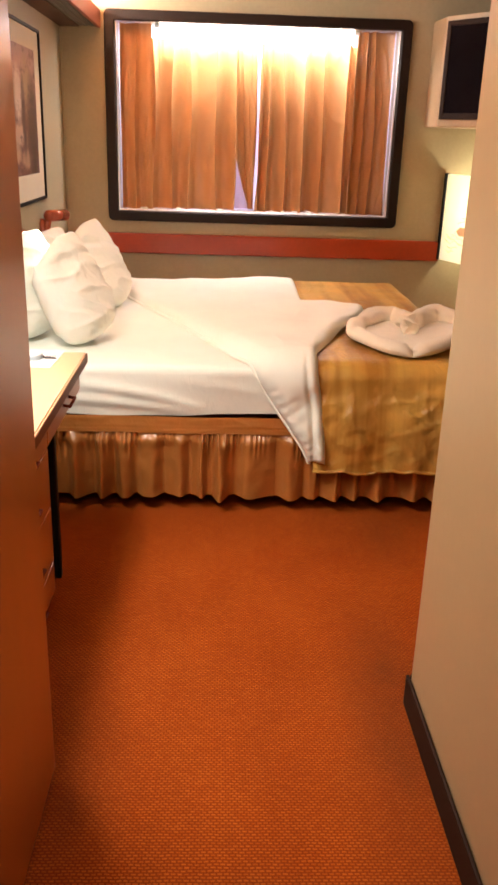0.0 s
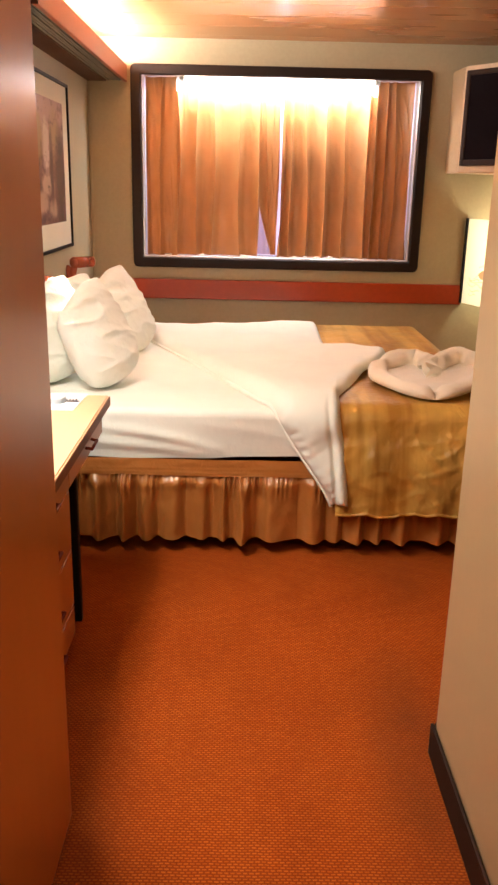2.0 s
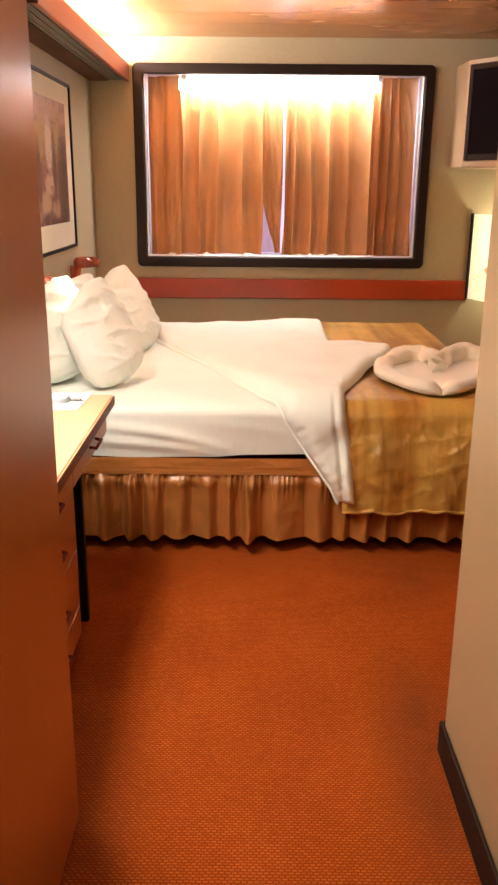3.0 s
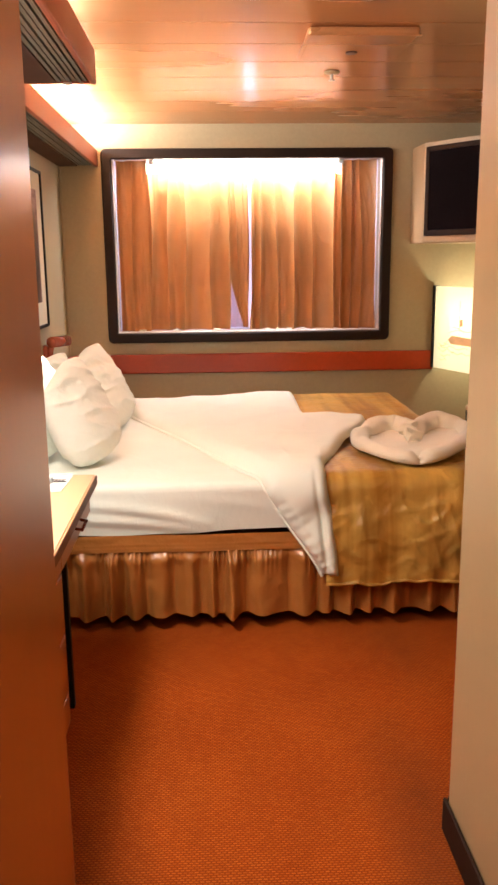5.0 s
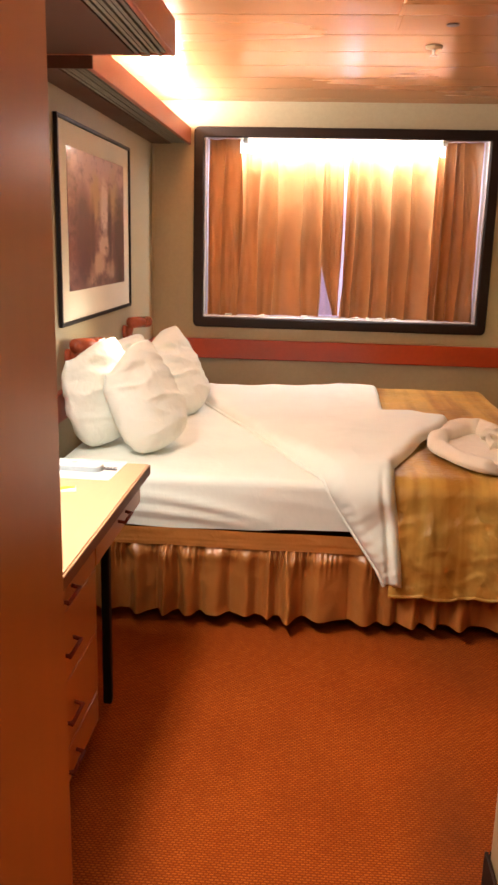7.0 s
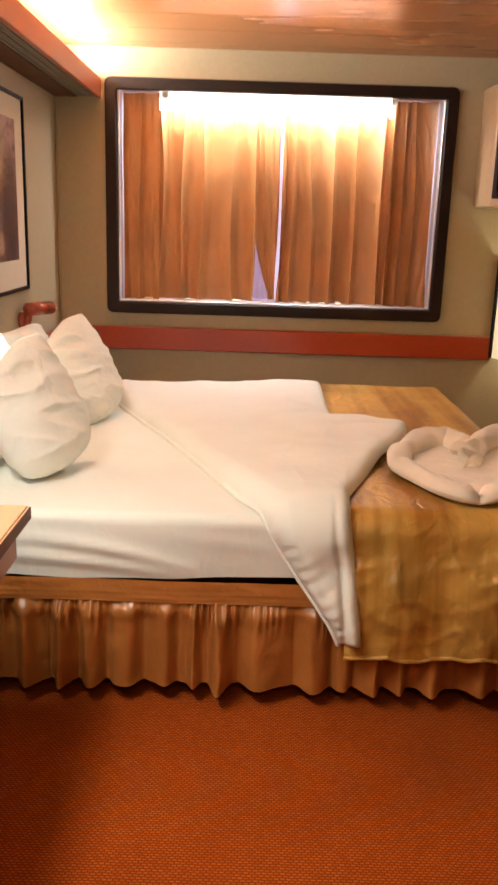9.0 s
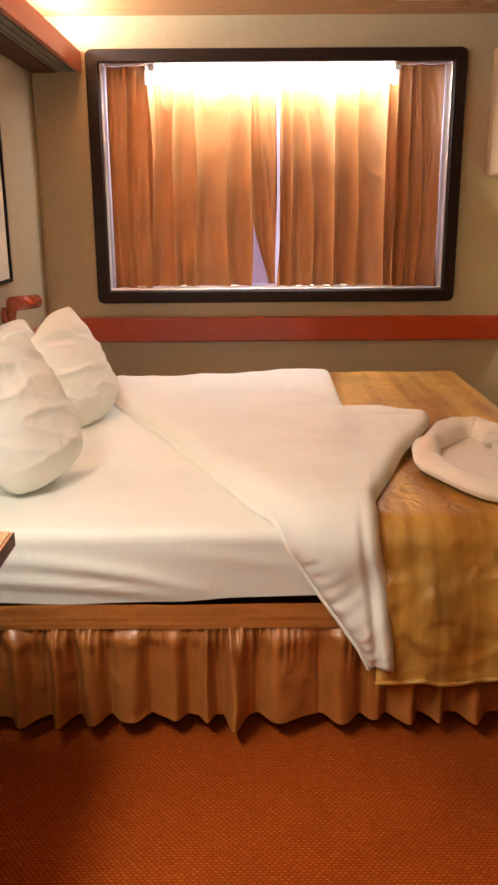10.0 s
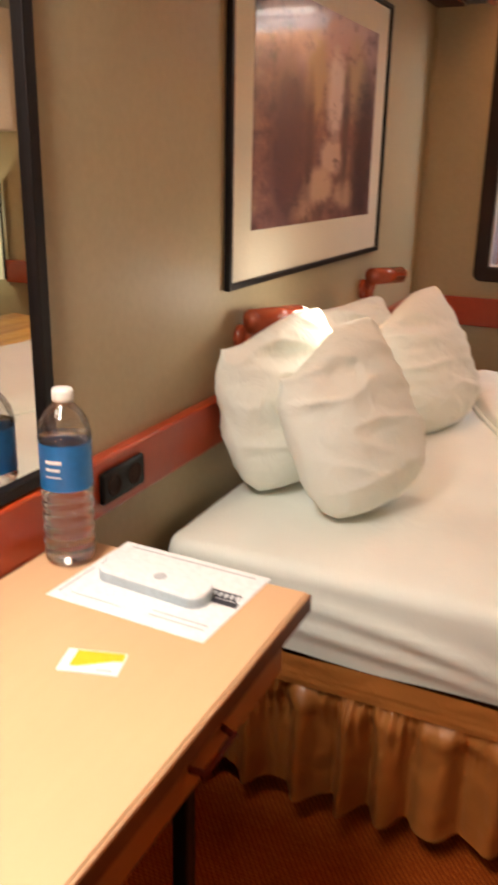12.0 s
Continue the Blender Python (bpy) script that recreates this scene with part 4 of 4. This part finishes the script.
# ---- socket on the wall rail ----
sock = thing("wall_socket", (XW, 2.9885, 0.729), "black double wall socket on the red rail", "socket")
part("plate", solid((XW + 0.032, 2.915, 0.702), (XW + 0.042, 3.062, 0.766), 0.008, 3), M_BLACK, sock, "", True)
for dy in (-0.035, 0.035):
    part("outlet", lathe([(0.022, 0.0), (0.022, 0.002), (0.017, 0.002), (0.016, 0.0005)], (0, 0, 0), 20), M_BEZEL, sock).matrix_basis = pose(0.0, 0, 0, 0, 0, 0)
for o in [c for c in sock.children if c.name.startswith("outlet")]:
    k = -0.035 if o.name == "outlet" else 0.035
    for v in o.data.vertices:
        c = v.co + BASE[sock]
        v.co = Vector((0.0425 + c.z, k + c.x, 0.005 + c.y))

# ---- mirror over the desk ----
mir = thing("wall_mirror", (XW, 2.26, 0.80), "large wall mirror in a black frame above the desk", "mirror")
MY0, MY1, MZ0, MZ1 = 1.68, 2.788, 0.815, 1.90
part("glass", solid((XW + 0.001, MY0, MZ0), (XW + 0.012, MY1, MZ1)), M_MIRROR, mir, "mirror glass")
for a, b in (((XW + 0.001, MY0 - 0.02, MZ0 - 0.022), (XW + 0.024, MY0, MZ1 + 0.022)), ((XW + 0.001, MY1, MZ0 - 0.022), (XW + 0.024, MY1 + 0.026, MZ1 + 0.022)), ((XW + 0.001, MY0, MZ1), (XW + 0.024, MY1, MZ1 + 0.022)), ((XW + 0.001, MY0, MZ0 - 0.022), (XW + 0.024, MY1, MZ0))):
    part("frame_bar", solid(a, b, 0.003), M_BLACK, mir)

# ---- desk ----
TZ = 0.683
desk = thing("desk", (-0.58, 2.24, 0), "built-in desk with pale maple top and red-brown drawers", "desk")
bm = solid((XW + 0.034, 1.66, TZ - 0.032), (-0.338, 2.820, TZ), 0.0)
bmesh.ops.bevel(bm, geom=[e for e in bm.edges if abs(e.verts[0].co.z - e.verts[1].co.z) < 1e-4], offset=0.004, segments=2, affect="EDGES")
part("desktop", bm, M_DESK, desk, "pale maple laminate top")
part("edge_strip", solid((-0.3378, 1.66, TZ - 0.033), (-0.3345, 2.820, TZ - 0.003), 0.001), M_DRAWER, desk, "dark edge strip")
part("carcass", solid((XW + 0.036, 1.662, 0.150), (-0.374, 2.215, TZ - 0.034)), M_DRAWER, desk)
part("apron", solid((XW + 0.10, 2.217, 0.575), (-0.374, 2.745, TZ - 0.034), 0.002), M_DRAWER, desk)
part("leg", solid((-0.426, 2.535, 0.0), (-0.400, 2.561, 0.573), 0.004), M_BLACK, desk, "black metal leg")
part("plinth", solid((XW + 0.036, 1.664, 0.0), (-0.46, 2.19, 0.149)), M_BASEB, desk, "dark recessed plinth")


def drawer(y0, y1, z0, z1, hy, hz):
    d = part("drawer", solid((-0.373, y0, z0), (-0.352, y1, z1), 0.0012, 2), M_WOOD, desk)
    bm = rod((-0.354, hy - 0.045, hz), (-0.332, hy - 0.040, hz - 0.004), 0.0045)
    rod((-0.354, hy + 0.045, hz), (-0.332, hy + 0.040, hz - 0.004), 0.0045, 12, bm)
    rod((-0.333, hy - 0.045, hz - 0.004), (-0.333, hy + 0.045, hz - 0.004), 0.0045, 12, bm)
    part("handle", bm, M_HANDLE, d, "red plastic bar handle", True)


drawer(2.222, 2.748, 0.578, TZ - 0.036, 2.50, 0.616)
drawer(1.67, 2.214, 0.578, TZ - 0.036, 1.97, 0.616)
drawer(1.67, 2.214, 0.408, 0.574, 1.97, 0.490)
drawer(1.67, 2.214, 0.241, 0.404, 1.97, 0.325)
drawer(1.67, 2.214, 0.152, 0.237, 1.97, 0.200)

# ---- things on the desk ----
bc = (-0.740, 2.748)
bottle = thing("water_bottle", (bc[0], bc[1], TZ), "clear plastic water bottle with blue label and white cap", "bottle")
R = 0.0435
shell = [(0.018, 0.004), (0.036, 0.001), (0.0405, 0.008), (R, 0.02)]
z = 0.03
while z < 0.125:
    shell.append((R - 0.0032 * (0.5 + 0.5 * math.sin(z * 290)), z))
    z += 0.0035
shell += [(R - 0.003, 0.132), (R - 0.003, 0.212), (R, 0.217), (R - 0.001, 0.224), (0.039, 0.241), (0.030, 0.257), (0.019, 0.269), (0.0135, 0.275), (0.0135, 0.284)]
part("bottle_body", lathe(shell, (*bc, TZ), 48), M_PET, bottle, "clear ribbed plastic", True)
water = [(r - 0.0016, h) for r, h in shell if 0.008 <= h <= 0.218]
part("water", lathe(water, (*bc, TZ), 48), M_WATER, bottle, "clear water", True)
part("cap", lathe([(0.0165, 0.275), (0.0172, 0.278), (0.0172, 0.291), (0.0155, 0.295)], (*bc, TZ), 32), M_WHITECAP, bottle, "white screw cap", True)


def band(r, z0, z1, a0, a1, n=48):
    return sheet(lambda u, v: (bc[0] + r * math.cos(radians(a0 + (a1 - a0) * u)), bc[1] + r * math.sin(radians(a0 + (a1 - a0) * u)), TZ + z0 + (z1 - z0) * v), n, 2)


wrap = part("label_wrap", band(R - 0.0012, 0.134, 0.211, 0, 360, 64), M_BLUE, bottle, "blue paper label", True)
for z0, z1, a1 in ((0.181, 0.187, -62), (0.169, 0.174, -66), (0.158, 0.1605, -64)):
    part("label_bar", band(R - 0.0004, z0, z1, -100, a1, 12), M_PAPER, wrap, "white printed bar", True)

paper = thing("paper_sheet", (-0.55, 2.73, TZ), "white printed paper sheet lying on the desk", "paper")
PM = Matrix.Translation((-0.553, 2.728, TZ)) @ Matrix.Rotation(radians(-2.5), 4, "Z")


def flat(x0, x1, y0, y1, z, m, n=1, lift=0.0):
    return sheet(lambda u, v: m @ Vector((x0 + (x1 - x0) * u, y0 + (y1 - y0) * v, z + lift * wob(u * 3, v * 3))), n, n)


part("sheet", solid((-0.14, -0.108, 0.0006), (0.14, 0.108, 0.0016)), M_PAPER, None)
ps = bpy.data.objects["sheet.001"] if "sheet.001" in bpy.data.objects else bpy.data.objects["sheet"]
ps.parent = paper
ps.matrix_basis = Matrix.Translation(-Vector(paper.location)) @ PM
BASE[ps] = BASE[paper]
bars = [(0.01, 0.128, 0.012, 0.034, M_INK), (0.075, 0.135, -0.004, 0.010, M_INK), (-0.13, -0.09, 0.016, 0.034, M_INK), (-0.132, -0.127, -0.09, 0.0, M_FAINT), (0.03, 0.125, -0.07, -0.066, M_FAINT), (0.03, 0.125, -0.082, -0.078, M_FAINT), (-0.11, -0.02, -0.085, -0.082, M_FAINT), (-0.12, 0.12, 0.092, 0.096, M_FAINT)]
for x0, x1, y0, y1, mm in bars:
    part("printed_bar", flat(x0, x1, y0, y1, 0.0021, PM), mm, paper, "printed bar")
for k in range(5):
    part("printed_bar", flat(0.082 + k * 0.010, 0.087 + k * 0.010, 0.017, 0.029, 0.0024, PM), M_PAPER, paper, "white printed mark")

remote = thing("remote_control", (-0.56, 2.72, TZ), "slim white rounded remote lying on the paper", "remote")
RM = Matrix.Translation((-0.560, 2.722, TZ + 0.0022)) @ Matrix.Rotation(radians(-5), 4, "Z")


def slab(hx, hy, r, z0, z1, e, m, n=8):
    """A flat body with rounded corners in plan and a softened upper edge."""
    def loop(d, z):
        out = []
        for cx, cy, a0 in ((hx - r, hy - r, 0), (-hx + r, hy - r, 90), (-hx + r, -hy + r, 180), (hx - r, -hy + r, 270)):
            for k in range(n + 1):
                a = radians(a0 + 90 * k / n)
                out.append(m @ Vector((cx + (r - d) * math.cos(a), cy + (r - d) * math.sin(a), z)))
        return out
    loops = [loop(0, z0), loop(0, z1 - e), loop(e * 0.4, z1 - e * 0.4), loop(e, z1)]
    c = len(loops[0])
    vs = [p for lp in loops for p in lp]
    fs = [(k * c + i, k * c + (i + 1) % c, (k + 1) * c + (i + 1) % c, (k + 1) * c + i) for k in range(3) for i in range(c)]
    return vs, fs + [tuple(range(c - 1, -1, -1)), tuple(3 * c + i for i in range(c))]


part("body", slab(0.100, 0.030, 0.024, 0.0, 0.0155, 0.001, RM), M_PHONESIDE, remote, "blue-grey side")
part("top_shell", slab(0.099, 0.029, 0.023, 0.0157, 0.021, 0.003, RM), M_PHONE, remote, "glossy white top")
bm = bmesh.new()
bmesh.ops.create_cone(bm, cap_ends=True, segments=24, radius1=0.011, radius2=0.010, depth=0.0012, matrix=RM @ Matrix.Translation((0.01, 0, 0.0212)))
part("button", bm, M_FAINT, remote, "pale round button")

card = thing("card", (-0.53, 2.508, TZ), "small yellow and white card lying on the desk", "card")
CM = Matrix.Translation((-0.528, 2.508, TZ)) @ Matrix.Rotation(radians(16), 4, "Z")
bm = solid((-0.042, -0.026, 0.0006), (0.042, 0.026, 0.0014))
bmesh.ops.transform(bm, matrix=CM, verts=bm.verts[:])
part("card_stock", bm, M_PAPER, card, "white card")
part("yellow_field", sheet(lambda u, v: CM @ Vector((-0.028 + 0.068 * u, (0.024) * v + (1 - v) * (-0.004 - 0.010 * math.cos(u * 3.1)), 0.0018)), 16, 2), M_YELLOW, card, "yellow printed field")
part("printed_bar", flat(0.010, 0.032, -0.020, -0.014, 0.0018, CM), M_FAINT, card, "printed bar")

# ---- television cabinet in the corner ----
tv = thing("television_cabinet", (1.55, 5.1, 1.45), "cream corner cabinet holding a switched-off television", "television")
plan = [(1.290, YN - 0.002), (1.302, 5.105), (1.565, 4.735), (XE - 0.002, 4.735), (XE - 0.002, YN - 0.002)]
bm = bmesh.new()
low = [bm.verts.new((x, y, 1.45)) for x, y in plan]
f = bm.faces.new(low)
ext = bmesh.ops.extrude_face_region(bm, geom=[f])["geom"]
bmesh.ops.translate(bm, vec=(0, 0, 0.56), verts=[v for v in ext if isinstance(v, bmesh.types.BMVert)])
bmesh.ops.bevel(bm, geom=bm.edges[:], offset=0.006, segments=2, affect="EDGES")
part("cabinet", bm, M_CREAM, tv, "cream cabinet")
fd = Vector((1.565 - 1.302, 4.735 - 5.105, 0))
fl = fd.length
fd.normalize()
fn = Vector((fd.y, -fd.x, 0))
TM = Matrix(((fd.x, fn.x, 0, 1.302), (fd.y, fn.y, 0, 5.105), (0, 0, 1, 1.45), (0, 0, 0, 1)))


def on_front(a, b, bevel=0.0):
    bm = solid(a, b, bevel)
    bmesh.ops.transform(bm, matrix=TM, verts=bm.verts[:])
    return bm


for a, b in (((0.018, 0.0005, 0.040), (0.045, 0.012, 0.535)), ((fl - 0.045, 0.0005, 0.040), (fl - 0.018, 0.012, 0.535)), ((0.045, 0.0005, 0.508), (fl - 0.045, 0.012, 0.535)), ((0.045, 0.0005, 0.040), (fl - 0.045, 0.012, 0.072))):
    part("bezel", on_front(a, b, 0.003), M_BEZEL, tv, "dark brown bezel")
part("screen", on_front((0.045, 0.0005, 0.072), (fl - 0.045, 0.006, 0.508)), M_SCREEN, tv, "black glass screen")

# ---- lit print panel across the corner ----
lp = thing("corner_lamp", (1.60, 5.05, 0.69), "backlit corner lamp panel printed with a sailing boat", "lamp")
pd = Vector((0.38, -1.0, 0)).normalized()
pn = Vector((pd.y, -pd.x, 0))
LM = Matrix(((pd.x, pn.x, 0, 1.458), (pd.y, pn.y, 0, 5.325), (0, 0, 1, 0.690), (0, 0, 0, 1)))


def on_panel(a, b, bevel=0.0):
    bm = solid(a, b, bevel)
    bmesh.ops.transform(bm, matrix=LM, verts=bm.verts[:])
    return bm


part("panel", on_panel((0.0, -0.004, 0.0), (0.62, 0.002, 0.505)), M_PANEL, lp, "translucent cream panel")
part("edge_bar", on_panel((-0.012, -0.02, 0.0), (-0.001, 0.016, 0.508)), M_BLACK, lp, "black edge bar")
part("edge_bar", on_panel((0.621, -0.02, 0.0), (0.632, 0.016, 0.508)), M_BLACK, lp, "black edge bar")


def inked(points, y):
    return [LM @ Vector((a, y, b)) for a, b in points], [tuple(range(len(points)))]


part("printed_hull", inked([(0.14, 0.185), (0.17, 0.160), (0.36, 0.160), (0.42, 0.195), (0.38, 0.205), (0.18, 0.212)], 0.0028), M_HULL, lp, "orange printed hull")
part("printed_mast", inked([(0.245, 0.212), (0.249, 0.212), (0.249, 0.42), (0.245, 0.42)], 0.0028), M_ROCK, lp, "thin printed mast")
part("printed_flag", inked([(0.250, 0.27), (0.276, 0.275), (0.276, 0.315), (0.250, 0.31)], 0.0028), M_HULL, lp, "small printed flag")


def ink_line(points, w=0.0035):
    """A thin printed stroke along points of the panel."""
    vs, fs = [], []
    for k, (a, b) in enumerate(points):
        vs += [LM @ Vector((a, 0.0030, b - w / 2)), LM @ Vector((a, 0.0030, b + w / 2))]
        if k:
            fs.append((2 * k - 2, 2 * k, 2 * k + 1, 2 * k - 1))
    return vs, fs


def swell(a0, a1, b, h, turns, seed):
    return ink_line([(a0 + (a1 - a0) * k / 24, b + h * math.sin(turns * 6.28 * k / 24 + seed) + 0.4 * h * wob(k * 0.6, seed)) for k in range(25)])


for a0, a1, b, h, turns in ((0.05, 0.16, 0.150, 0.008, 1.2), (0.06, 0.34, 0.138, 0.006, 2.1), (0.04, 0.20, 0.118, 0.009, 1.6), (0.18, 0.40, 0.108, 0.005, 2.4), (0.07, 0.17, 0.086, 0.006, 1.0), (0.06, 0.13, 0.060, 0.006, 1.1), (0.15, 0.30, 0.232, 0.016, 0.5), (0.19, 0.36, 0.252, 0.010, 0.7), (0.10, 0.15, 0.172, 0.012, 0.6)):
    part("printed_stroke", swell(a0, a1, b, h, turns, a0 * 40), M_ROCK, lp, "brown printed stroke")

stool = thing("round_stool", (1.66, 4.86, 0), "round black stool with cream cushion beside the bed foot", "stool")
part("stool_body", lathe([(0.12, 0.0), (0.125, 0.02), (0.115, 0.25), (0.125, 0.48), (0.12, 0.49)], (1.66, 4.86, 0), 32), M_DARKSTOOL, stool, "black body", True)
part("cushion", lathe([(0.118, 0.4905), (0.128, 0.497), (0.124, 0.515), (0.09, 0.522)], (1.66, 4.86, 0), 32), M_CREAM, stool, "cream cushion", True)
